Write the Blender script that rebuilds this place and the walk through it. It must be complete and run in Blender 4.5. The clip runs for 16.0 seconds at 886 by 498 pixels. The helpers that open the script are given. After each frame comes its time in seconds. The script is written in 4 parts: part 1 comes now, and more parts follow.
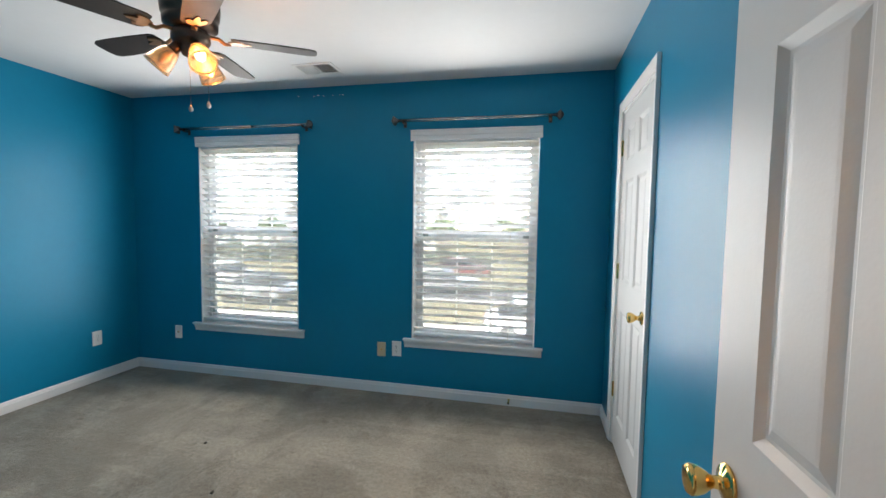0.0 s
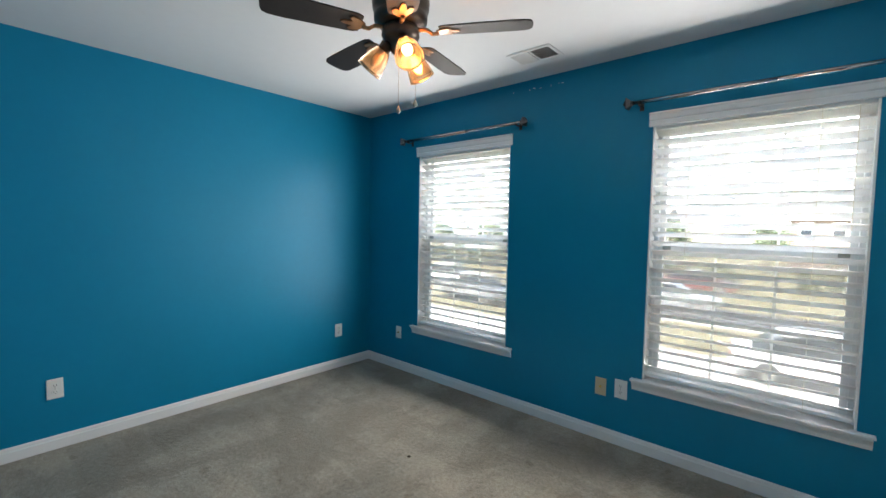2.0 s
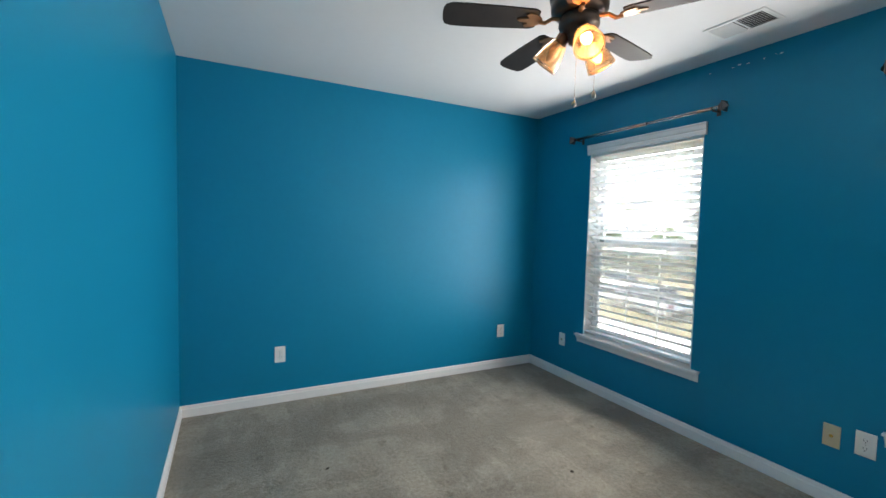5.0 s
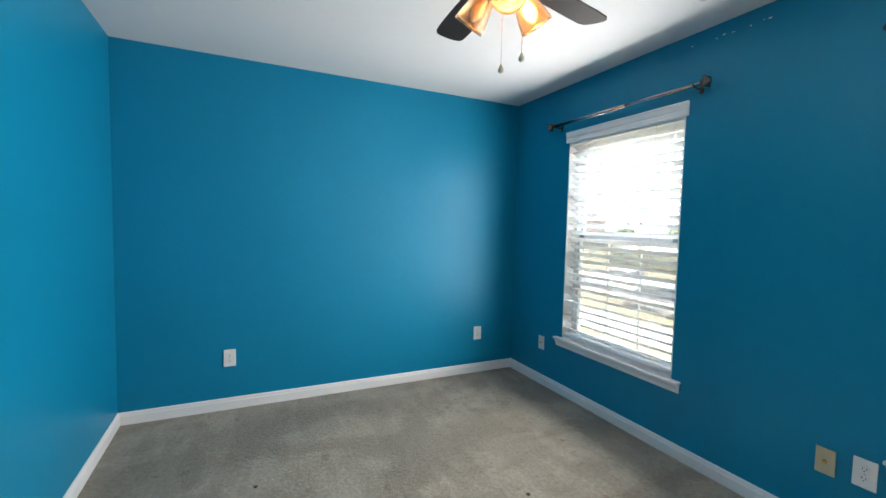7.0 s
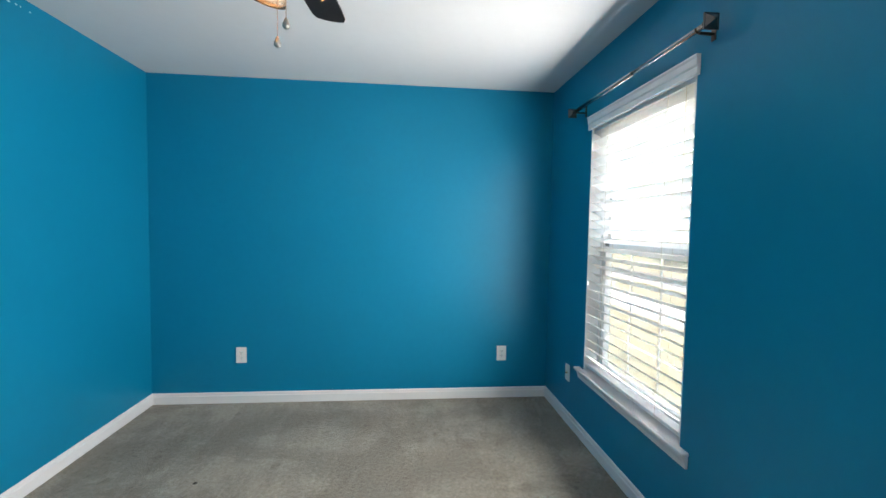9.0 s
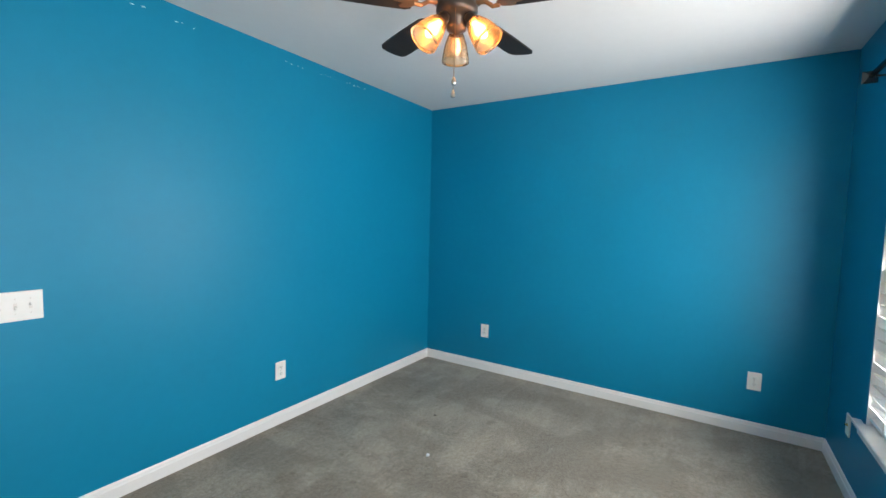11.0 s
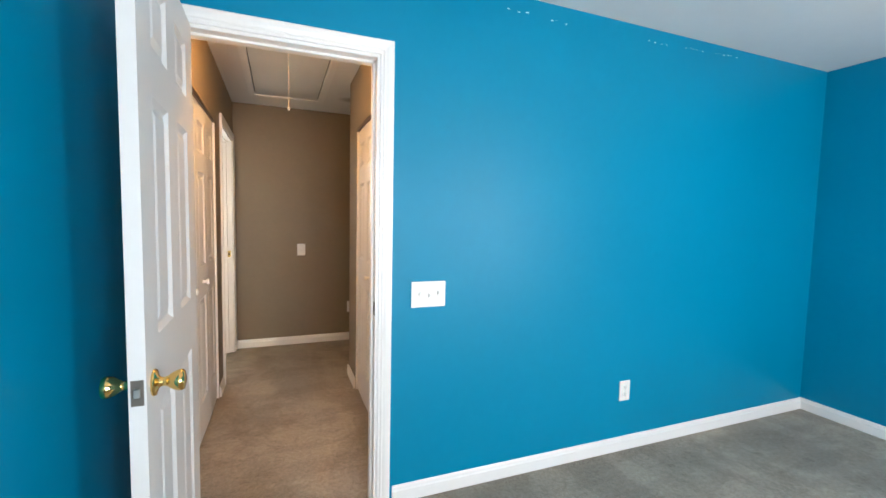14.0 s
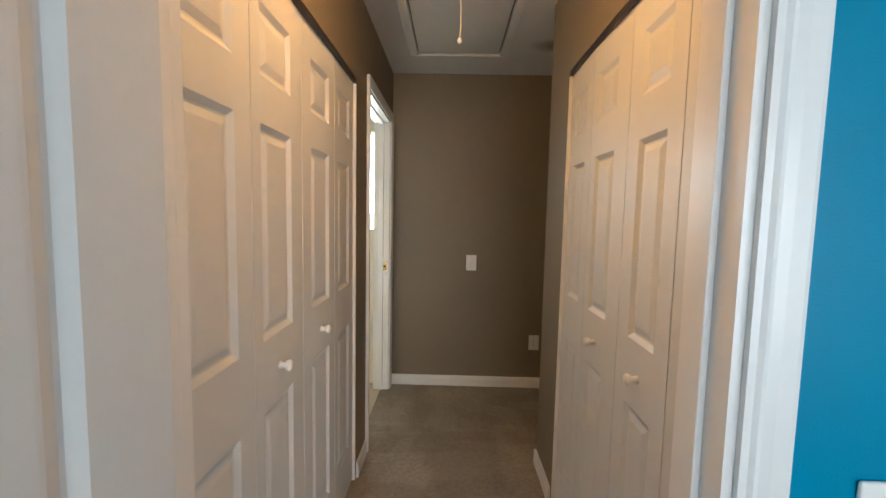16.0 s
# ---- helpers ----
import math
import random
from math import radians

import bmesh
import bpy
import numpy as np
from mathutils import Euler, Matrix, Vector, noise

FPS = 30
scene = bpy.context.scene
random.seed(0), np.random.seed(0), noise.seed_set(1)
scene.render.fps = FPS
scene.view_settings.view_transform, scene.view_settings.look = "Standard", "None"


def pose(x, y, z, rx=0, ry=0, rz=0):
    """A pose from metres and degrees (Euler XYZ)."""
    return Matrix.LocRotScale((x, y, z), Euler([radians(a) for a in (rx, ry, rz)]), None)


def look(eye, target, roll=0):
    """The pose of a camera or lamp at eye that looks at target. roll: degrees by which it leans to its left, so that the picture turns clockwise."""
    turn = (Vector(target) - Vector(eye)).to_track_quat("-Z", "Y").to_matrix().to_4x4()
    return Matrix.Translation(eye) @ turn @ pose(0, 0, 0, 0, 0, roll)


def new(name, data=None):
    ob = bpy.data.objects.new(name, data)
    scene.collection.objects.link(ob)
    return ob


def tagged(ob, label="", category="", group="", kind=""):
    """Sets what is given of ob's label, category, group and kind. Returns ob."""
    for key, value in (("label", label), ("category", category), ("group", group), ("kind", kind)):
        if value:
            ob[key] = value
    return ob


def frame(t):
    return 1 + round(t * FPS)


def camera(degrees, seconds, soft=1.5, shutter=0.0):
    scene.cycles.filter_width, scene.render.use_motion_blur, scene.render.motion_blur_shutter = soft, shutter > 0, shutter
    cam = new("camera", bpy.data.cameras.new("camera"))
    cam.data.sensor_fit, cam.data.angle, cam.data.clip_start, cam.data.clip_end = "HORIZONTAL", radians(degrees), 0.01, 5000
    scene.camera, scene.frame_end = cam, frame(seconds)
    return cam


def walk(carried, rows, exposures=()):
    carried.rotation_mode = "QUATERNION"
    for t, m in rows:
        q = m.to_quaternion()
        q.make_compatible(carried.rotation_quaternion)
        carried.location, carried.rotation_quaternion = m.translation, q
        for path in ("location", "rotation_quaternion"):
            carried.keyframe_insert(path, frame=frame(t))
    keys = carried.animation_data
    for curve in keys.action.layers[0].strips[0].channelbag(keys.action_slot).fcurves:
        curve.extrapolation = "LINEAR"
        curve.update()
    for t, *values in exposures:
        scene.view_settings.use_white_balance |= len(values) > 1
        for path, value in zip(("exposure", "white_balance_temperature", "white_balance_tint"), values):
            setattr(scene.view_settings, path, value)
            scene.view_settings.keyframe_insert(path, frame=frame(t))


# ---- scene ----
cam = camera(93.3, 16.0)
PATH = [
    (0, (0.095, 0.026, 1.371), (-0.333, 1.975, 1.246), 0.9),
    (0.5, (0.03, 0.228, 1.372), (-0.609, 2.119, 1.249), 1.0),
    (1, (-0.022, 0.387, 1.397), (-0.892, 2.185, 1.279), 1.0),
    (1.5, (-0.071, 0.438, 1.395), (-1.17, 2.106, 1.277), 1.0),
    (2, (-0.112, 0.431, 1.39), (-1.422, 1.938, 1.274), 1.0),
    (2.5, (-0.138, 0.418, 1.387), (-1.618, 1.758, 1.274), 1.1),
    (3, (-0.156, 0.404, 1.382), (-1.763, 1.59, 1.282), 1.1),
    (3.5, (-0.158, 0.404, 1.38), (-1.844, 1.474, 1.271), 1.3),
    (4, (-0.157, 0.406, 1.377), (-1.893, 1.391, 1.261), 1.4),
    (6.5, (-0.154, 0.595, 1.355), (-1.943, 1.48, 1.238), 1.4),
    (7, (-0.213, 0.863, 1.348), (-2.016, 1.721, 1.226), 1.3),
    (7.5, (-0.214, 1.182, 1.343), (-2.048, 1.971, 1.234), 1.2),
    (8, (-0.229, 1.508, 1.358), (-2.106, 2.19, 1.252), 1.1),
    (10.5, (-0.09, 2.37, 1.37), (-1.91, 1.55, 1.245), 1.3),
    (11, (-0.04, 2.478, 1.39), (-1.72, 1.402, 1.247), 1.4),
    (11.5, (-0.007, 2.521, 1.381), (-1.546, 1.252, 1.238), 1.4),
    (12, (0.013, 2.511, 1.372), (-1.397, 1.099, 1.233), 1.3),
    (12.5, (0.041, 2.456, 1.378), (-1.23, 0.919, 1.233), 1.4),
    (13, (0.08, 2.346, 1.361), (-1.038, 0.694, 1.225), 1.2),
    (13.5, (0.109, 2.182, 1.367), (-0.829, 0.422, 1.223), 1.4),
    (14, (0.139, 1.967, 1.348), (-0.588, 0.11, 1.206), 1.2),
    (14.5, (0.093, 1.674, 1.369), (-0.397, -0.258, 1.213), 1.3),
    (15, (0.085, 1.363, 1.356), (-0.192, -0.611, 1.189), 1.2),
    (15.5, (0.107, 1.017, 1.366), (0.003, -0.972, 1.189), 1.0),
    (16, (0.093, 0.636, 1.38), (0.13, -1.356, 1.212), 1.2),
]
walk(cam, [(t, look(eye, target, roll)) for t, eye, target, roll in PATH],
     exposures=[(0, 5.02, 6500, 10), (1.5, 4.98, 6500, 10), (4, 5.1, 6500, 10), (8, 5.45, 6500, 10), (10.5, 5.3, 6500, 10), (11.5, 5.45, 6500, 10), (12.5, 5.52, 6500, 10),
                (14, 5.76, 6200, 9), (14.5, 5.76, 5900, 8), (15.5, 5.46, 5800, 6), (16, 5.12, 5800, 3)])

# ==== light ====
BULB_GLOW, HALL_GLOW, FAN_TURN = 1.2, 3.0, 31.0
world = bpy.data.worlds.new("sky")
scene.world = world
world.use_nodes = True
sky = world.node_tree.nodes.new("ShaderNodeTexSky")
sky.sky_type, sky.sun_disc = "NISHITA", False
sky.sun_elevation, sky.sun_rotation = radians(48), radians(200)
sky.air_density, sky.dust_density = 1.0, 2.5
back = world.node_tree.nodes["Background"]
back.inputs["Strength"].default_value = 0.076
soften = world.node_tree.nodes.new("ShaderNodeHueSaturation")
soften.inputs["Saturation"].default_value = 0.45
world.node_tree.links.new(sky.outputs["Color"], soften.inputs["Color"])
world.node_tree.links.new(soften.outputs["Color"], back.inputs["Color"])

sun = new("sun", bpy.data.lights.new("sun", "SUN"))
sun.data.energy, sun.data.angle, sun.data.color = 0.65, radians(0.6), (1.0, 0.95, 0.88)
sun.matrix_basis = look((0, 0, 0), (0.26, 0.62, -0.74))

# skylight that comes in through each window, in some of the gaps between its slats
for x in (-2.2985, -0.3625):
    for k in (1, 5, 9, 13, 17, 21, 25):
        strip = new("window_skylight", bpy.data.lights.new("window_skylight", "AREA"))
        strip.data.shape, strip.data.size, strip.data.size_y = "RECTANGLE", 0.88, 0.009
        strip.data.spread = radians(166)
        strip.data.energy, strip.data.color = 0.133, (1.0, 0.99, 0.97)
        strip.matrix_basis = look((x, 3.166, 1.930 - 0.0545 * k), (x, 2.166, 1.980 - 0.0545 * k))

# skylight that comes in through the bathroom window
strip = new("bathroom_skylight", bpy.data.lights.new("bathroom_skylight", "AREA"))
strip.data.shape, strip.data.size, strip.data.size_y = "RECTANGLE", 0.28, 0.7
strip.data.energy, strip.data.color = 0.22, (1.0, 0.99, 0.97)
strip.matrix_basis = look((0.85, -2.70, 1.625), (0.85, -1.7, 1.4))

# ---------------------------------------------------------------- helpers of this scene
def part(name, bm, material, parent=None, label="", smooth=False, m=None):
    """Links a bmesh as one mesh object, under a thing or a part."""
    me = bpy.data.meshes.new(name)
    bmesh.ops.recalc_face_normals(bm, faces=bm.faces)
    bm.to_mesh(me)
    bm.free()
    me.materials.append(material)
    if smooth:
        for p in me.polygons:
            p.use_smooth = True
    ob = new(name, me)
    if parent is not None:
        ob.parent = parent
    if m is not None:
        ob.matrix_basis = m
    if label:
        tagged(ob, label)
    return ob


def shared(name, me, parent, m):
    ob = new(name, me)
    ob.parent = parent
    ob.matrix_basis = m
    return ob


def thing(name, m, label, category, group="", kind=""):
    ob = new(name)
    ob.empty_display_size = 0.05
    ob.matrix_basis = m
    return tagged(ob, label, category, group, kind)


def box(bm, x0, y0, z0, x1, y1, z1, bevel=0.0, seg=2):
    made = bmesh.ops.create_cube(bm, size=1.0, matrix=Matrix.Translation(((x0 + x1) / 2, (y0 + y1) / 2, (z0 + z1) / 2))
                                 @ Matrix.Diagonal((abs(x1 - x0), abs(y1 - y0), abs(z1 - z0), 1)))
    if bevel:
        edges = list({e for v in made["verts"] for e in v.link_edges})
        bmesh.ops.bevel(bm, geom=edges, offset=bevel, segments=seg, affect="EDGES", profile=0.5)
    return bm


def boxes(*args, bevel=0.0):
    bm = bmesh.new()
    for a in args:
        box(bm, *a, bevel=bevel)
    return bm


def lathe(profile, n=28, m=None, bm=None):
    """A turned shape round z from (radius, height) pairs."""
    bm = bm or bmesh.new()
    rings = []
    for r, z in profile:
        ring = []
        for k in range(n):
            a = 2 * math.pi * k / n
            v = Vector((r * math.cos(a), r * math.sin(a), z))
            ring.append(bm.verts.new(m @ v if m else v))
        rings.append(ring)
    for a, b in zip(rings, rings[1:]):
        for k in range(n):
            bm.faces.new((a[k], a[(k + 1) % n], b[(k + 1) % n], b[k]))
    for ring in (rings[0], rings[-1]):
        if (ring[0].co - ring[n // 2].co).length > 1e-4:
            bm.faces.new(ring)
    return bm


def extrude_profile(points, length, bm=None, m=None):
    """A closed profile in y and z, run along x from 0 to length."""
    bm = bm or bmesh.new()
    ends = []
    for x in (0.0, length):
        ends.append([bm.verts.new((m @ Vector((x, y, z))) if m else (x, y, z)) for y, z in points])
    n = len(points)
    for k in range(n):
        bm.faces.new((ends[0][k], ends[0][(k + 1) % n], ends[1][(k + 1) % n], ends[1][k]))
    bm.faces.new(ends[0])
    bm.faces.new(ends[1])
    return bm


def tube(points, r, n=8, bm=None):
    """A round tube through points."""
    bm = bm or bmesh.new()
    rings = []
    pts = [Vector(p) for p in points]
    for k, p in enumerate(pts):
        d = (pts[min(k + 1, len(pts) - 1)] - pts[max(k - 1, 0)]).normalized()
        q = d.to_track_quat("Z", "Y")
        rings.append([bm.verts.new(p + q @ Vector((r * math.cos(2 * math.pi * j / n), r * math.sin(2 * math.pi * j / n), 0))) for j in range(n)])
    for a, b in zip(rings, rings[1:]):
        for j in range(n):
            bm.faces.new((a[j], a[(j + 1) % n], b[(j + 1) % n], b[j]))
    bm.faces.new(rings[0])
    bm.faces.new(rings[-1])
    return bm


def wall(name, axis, p0, p1, u0, u1, z0, z1, material, holes=(), label="", m=None, parent=None):
    """A slab between p0 and p1 across the axis, with openings (u0, u1, z0, z1) right through it."""
    us = sorted({u0, u1, *[h[0] for h in holes], *[h[1] for h in holes]})
    zs = sorted({z0, z1, *[h[2] for h in holes], *[h[3] for h in holes]})
    us = [u for u in us if u0 <= u <= u1]
    zs = [z for z in zs if z0 <= z <= z1]
    bm, seen = bmesh.new(), {}

    def vert(p, u, z):
        co = (p, u, z) if axis == "x" else (u, p, z) if axis == "y" else (u, z, p)
        if co not in seen:
            seen[co] = bm.verts.new(co)
        return seen[co]

    def solid(i, j):
        if not (0 <= i < len(us) - 1 and 0 <= j < len(zs) - 1):
            return False
        cu, cz = (us[i] + us[i + 1]) / 2, (zs[j] + zs[j + 1]) / 2
        return not any(a < cu < b and c < cz < d for a, b, c, d in holes)

    for i in range(len(us) - 1):
        for j in range(len(zs) - 1):
            if not solid(i, j):
                continue
            a, b, c, d = us[i], us[i + 1], zs[j], zs[j + 1]
            for p in (p0, p1):
                bm.faces.new((vert(p, a, c), vert(p, b, c), vert(p, b, d), vert(p, a, d)))
            for di, dj, e, f in ((-1, 0, (a, c), (a, d)), (1, 0, (b, c), (b, d)), (0, -1, (a, c), (b, c)), (0, 1, (a, d), (b, d))):
                if not solid(i + di, j + dj):
                    bm.faces.new((vert(p0, *e), vert(p0, *f), vert(p1, *f), vert(p1, *e)))
    ob = part(name, bm, material, parent)
    return tagged(ob, label, "", "", "structure") if parent is None else ob


# ---------------------------------------------------------------- materials
def material(name, base, rough=0.5, metal=0.0, var=0.0, scale=3.0, bump=0.0, bump_scale=200.0, tint=None, spec=0.5, rvar=0.0, coat=0.0):
    """Paint, metal or plastic: two scales of colour variation, fine relief and uneven gloss."""
    mt = bpy.data.materials.new(name)
    mt.use_nodes = True
    nt = mt.node_tree
    bsdf = nt.nodes["Principled BSDF"]
    bsdf.inputs["Base Color"].default_value = (*base, 1)
    bsdf.inputs["Roughness"].default_value = rough
    bsdf.inputs["Metallic"].default_value = metal
    bsdf.inputs["Specular IOR Level"].default_value = spec
    bsdf.inputs["Coat Weight"].default_value = coat
    geo = nt.nodes.new("ShaderNodeNewGeometry")
    if var or rvar:
        a = nt.nodes.new("ShaderNodeTexNoise")
        a.inputs["Scale"].default_value, a.inputs["Detail"].default_value = scale, 5
        b = nt.nodes.new("ShaderNodeTexNoise")
        b.inputs["Scale"].default_value, b.inputs["Detail"].default_value = scale * 14, 3
        for n in (a, b):
            nt.links.new(geo.outputs["Position"], n.inputs["Vector"])
        mean = nt.nodes.new("ShaderNodeMix")
        mean.inputs[0].default_value = 0.35
        nt.links.new(a.outputs["Fac"], mean.inputs[2])
        nt.links.new(b.outputs["Fac"], mean.inputs[3])
        if var:
            ramp = nt.nodes.new("ShaderNodeValToRGB")
            ramp.color_ramp.elements[0].position, ramp.color_ramp.elements[1].position = 0.3, 0.7
            dark = tint or tuple(c * (1 - var) for c in base)
            ramp.color_ramp.elements[0].color = (*dark, 1)
            ramp.color_ramp.elements[1].color = (*[min(1, c * (1 + var * 0.6)) for c in base], 1)
            nt.links.new(mean.outputs[0], ramp.inputs["Fac"])
            nt.links.new(ramp.outputs["Color"], bsdf.inputs["Base Color"])
        if rvar:
            span = nt.nodes.new("ShaderNodeMapRange")
            span.inputs["To Min"].default_value, span.inputs["To Max"].default_value = max(0.02, rough - rvar), rough + rvar
            nt.links.new(mean.outputs[0], span.inputs["Value"])
            nt.links.new(span.outputs["Result"], bsdf.inputs["Roughness"])
    if bump:
        n = nt.nodes.new("ShaderNodeTexNoise")
        n.inputs["Scale"].default_value, n.inputs["Detail"].default_value = bump_scale, 4
        nt.links.new(geo.outputs["Position"], n.inputs["Vector"])
        bp = nt.nodes.new("ShaderNodeBump")
        bp.inputs["Strength"].default_value, bp.inputs["Distance"].default_value = bump, 0.002
        nt.links.new(n.outputs["Fac"], bp.inputs["Height"])
        nt.links.new(bp.outputs["Normal"], bsdf.inputs["Normal"])
    return mt


def carpet_material():
    """Cut-pile carpet: worn grey-beige yarn, trodden patches, vacuum streaks and small stains."""
    mt = bpy.data.materials.new("carpet")
    mt.use_nodes = True
    nt, L = mt.node_tree, mt.node_tree.links
    bsdf = nt.nodes["Principled BSDF"]
    bsdf.inputs["Roughness"].default_value = 0.95
    bsdf.inputs["Specular IOR Level"].default_value = 0.1
    bsdf.inputs["Sheen Weight"].default_value = 0.25
    bsdf.inputs["Sheen Roughness"].default_value = 0.5
    geo = nt.nodes.new("ShaderNodeNewGeometry")

    def tex(scale, detail=4, stretch=(1, 1, 1), turn=0.0, rough=0.5, warp=0.0):
        mp = nt.nodes.new("ShaderNodeMapping")
        mp.inputs["Scale"].default_value = stretch
        mp.inputs["Rotation"].default_value = (0, 0, turn)
        L.new(geo.outputs["Position"], mp.inputs["Vector"])
        n = nt.nodes.new("ShaderNodeTexNoise")
        n.inputs["Scale"].default_value, n.inputs["Detail"].default_value, n.inputs["Roughness"].default_value = scale, detail, rough
        n.inputs["Distortion"].default_value = warp
        L.new(mp.outputs["Vector"], n.inputs["Vector"])
        return n

    def ramp(src, p0, p1, c0, c1):
        r = nt.nodes.new("ShaderNodeValToRGB")
        r.color_ramp.elements[0].position, r.color_ramp.elements[1].position = p0, p1
        r.color_ramp.elements[0].color, r.color_ramp.elements[1].color = (*c0, 1), (*c1, 1)
        L.new(src.outputs["Fac"], r.inputs["Fac"])
        return r

    def mixed(a, b, how, fac):
        mx = nt.nodes.new("ShaderNodeMix")
        mx.data_type, mx.blend_type = "RGBA", how
        mx.inputs[0].default_value = fac
        L.new(a.outputs[0] if a.type != "MIX" else a.outputs[2], mx.inputs[6])
        L.new(b.outputs[0], mx.inputs[7])
        return mx

    patches = ramp(tex(1.5, 9, (1.3, 0.8, 1), 0.5, 0.66, 0.35), 0.455, 0.545, CARPET_DARK, CARPET_LIGHT)
    swaths = ramp(tex(2.6, 8, (0.45, 1.7, 1), 0.9, 0.6, 0.5), 0.48, 0.535, (0.86, 0.86, 0.855), (1.06, 1.06, 1.06))
    streaks = ramp(tex(0.9, 2, (1.6, 1.0, 1), -0.35, 0.5, 0.2), 0.42, 0.58, (0.9, 0.9, 0.9), (1.04, 1.04, 1.03))
    mottle = ramp(tex(46, 7, rough=0.85), 0.4, 0.59, (0.67, 0.665, 0.65), (1.14, 1.14, 1.14))
    fibre = ramp(tex(240, 2), 0.3, 0.7, (0.74, 0.74, 0.74), (1.12, 1.12, 1.12))
    spots = ramp(tex(13, 2, rough=0.3), 0.25, 0.29, (0.6, 0.57, 0.52), (1, 1, 1))
    c = mixed(patches, streaks, "MULTIPLY", 0.8)
    c = mixed(c, swaths, "MULTIPLY", 0.75)
    c = mixed(c, mottle, "MULTIPLY", 0.85)
    c = mixed(c, fibre, "MULTIPLY", 0.8)
    c = mixed(c, spots, "MULTIPLY", 0.6)
    L.new(c.outputs[2], bsdf.inputs["Base Color"])
    add = nt.nodes.new("ShaderNodeMath")
    add.operation = "ADD"
    L.new(tex(240, 3).outputs["Fac"], add.inputs[0])
    L.new(tex(38, 4).outputs["Fac"], add.inputs[1])
    bp = nt.nodes.new("ShaderNodeBump")
    bp.inputs["Strength"].default_value, bp.inputs["Distance"].default_value = 0.8, 0.008
    L.new(add.outputs[0], bp.inputs["Height"])
    L.new(bp.outputs["Normal"], bsdf.inputs["Normal"])
    return mt


def glass_material(name, tint=(1, 1, 1), rough=0.0):
    mt = bpy.data.materials.new(name)
    mt.use_nodes = True
    b = mt.node_tree.nodes["Principled BSDF"]
    b.inputs["Base Color"].default_value = (*tint, 1)
    b.inputs["Roughness"].default_value = rough
    b.inputs["Transmission Weight"].default_value = 1.0
    b.inputs["IOR"].default_value = 1.45
    return mt


def glow_material(name, colour, strength):
    mt = bpy.data.materials.new(name)
    mt.use_nodes = True
    b = mt.node_tree.nodes["Principled BSDF"]
    b.inputs["Base Color"].default_value = (*colour, 1)
    b.inputs["Emission Color"].default_value = (*colour, 1)
    b.inputs["Emission Strength"].default_value = strength
    return mt


def slat_material():
    """White faux-wood slats that let a little light through."""
    mt = material("blind_slat_white", (0.91, 0.9, 0.88), 0.4, var=0.03, scale=8)
    nt = mt.node_tree
    bsdf, out = nt.nodes["Principled BSDF"], nt.nodes["Material Output"]
    tr = nt.nodes.new("ShaderNodeBsdfTranslucent")
    tr.inputs["Color"].default_value = (0.96, 0.95, 0.93, 1)
    mx = nt.nodes.new("ShaderNodeMixShader")
    mx.inputs[0].default_value = 0.58
    nt.links.new(bsdf.outputs[0], mx.inputs[1])
    nt.links.new(tr.outputs[0], mx.inputs[2])
    nt.links.new(mx.outputs[0], out.inputs["Surface"])
    return mt


def screen_material():
    """Fine insect mesh, half open, weathered grey."""
    mt = material("insect_screen_mesh", (0.48, 0.48, 0.47), 0.8)
    nt = mt.node_tree
    clear = nt.nodes.new("ShaderNodeBsdfTransparent")
    mx = nt.nodes.new("ShaderNodeMixShader")
    mx.inputs[0].default_value = 0.5
    nt.links.new(clear.outputs[0], mx.inputs[1])
    nt.links.new(nt.nodes["Principled BSDF"].outputs[0], mx.inputs[2])
    nt.links.new(mx.outputs[0], nt.nodes["Material Output"].inputs["Surface"])
    return mt


CARPET_DARK, CARPET_LIGHT = (0.292, 0.25, 0.196), (0.388, 0.334, 0.264)
BLUE = material("blue_satin_wall_paint", (0.0018, 0.212, 0.365), 0.4, spec=0.25, var=0.06, scale=1.6, bump=0.22, bump_scale=260, rvar=0.04)
TAUPE = material("taupe_wall_paint", (0.21, 0.17, 0.116), 0.55, var=0.07, scale=1.8, bump=0.2, bump_scale=260)
CEILING = material("flat_white_ceiling_paint", (0.72, 0.71, 0.705), 0.9, var=0.03, scale=1.2, bump=0.3, bump_scale=180, spec=0.2)
TRIM = material("white_semigloss_trim_paint", (0.8, 0.79, 0.775), 0.3, var=0.03, scale=5, bump=0.05, bump_scale=120, rvar=0.05)
DOOR = material("white_door_paint", (0.64, 0.64, 0.63), 0.44, var=0.03, scale=3, bump=0.1, bump_scale=150, rvar=0.05)
VINYL = material("white_vinyl", (0.87, 0.87, 0.86), 0.35, var=0.02, scale=8)
PLATE = material("white_plastic_plate", (0.8, 0.79, 0.76), 0.3, var=0.03, scale=30)
BEIGE = material("almond_plastic_plate", (0.6, 0.5, 0.33), 0.35, var=0.04, scale=30)
DARK = material("black_slot", (0.015, 0.014, 0.013), 0.6)
BRASS = material("polished_brass", (0.83, 0.58, 0.2), 0.14, 1.0, var=0.08, scale=40, rvar=0.05)
STEEL = material("dull_steel", (0.42, 0.42, 0.4), 0.38, 1.0, var=0.1, scale=40)
AGED = material("aged_brown_metal", (0.22, 0.19, 0.16), 0.4, 0.9, var=0.2, scale=50)
FINIAL = material("dark_pewter", (0.11, 0.11, 0.11), 0.3, 0.9, var=0.15, scale=50, rvar=0.08)
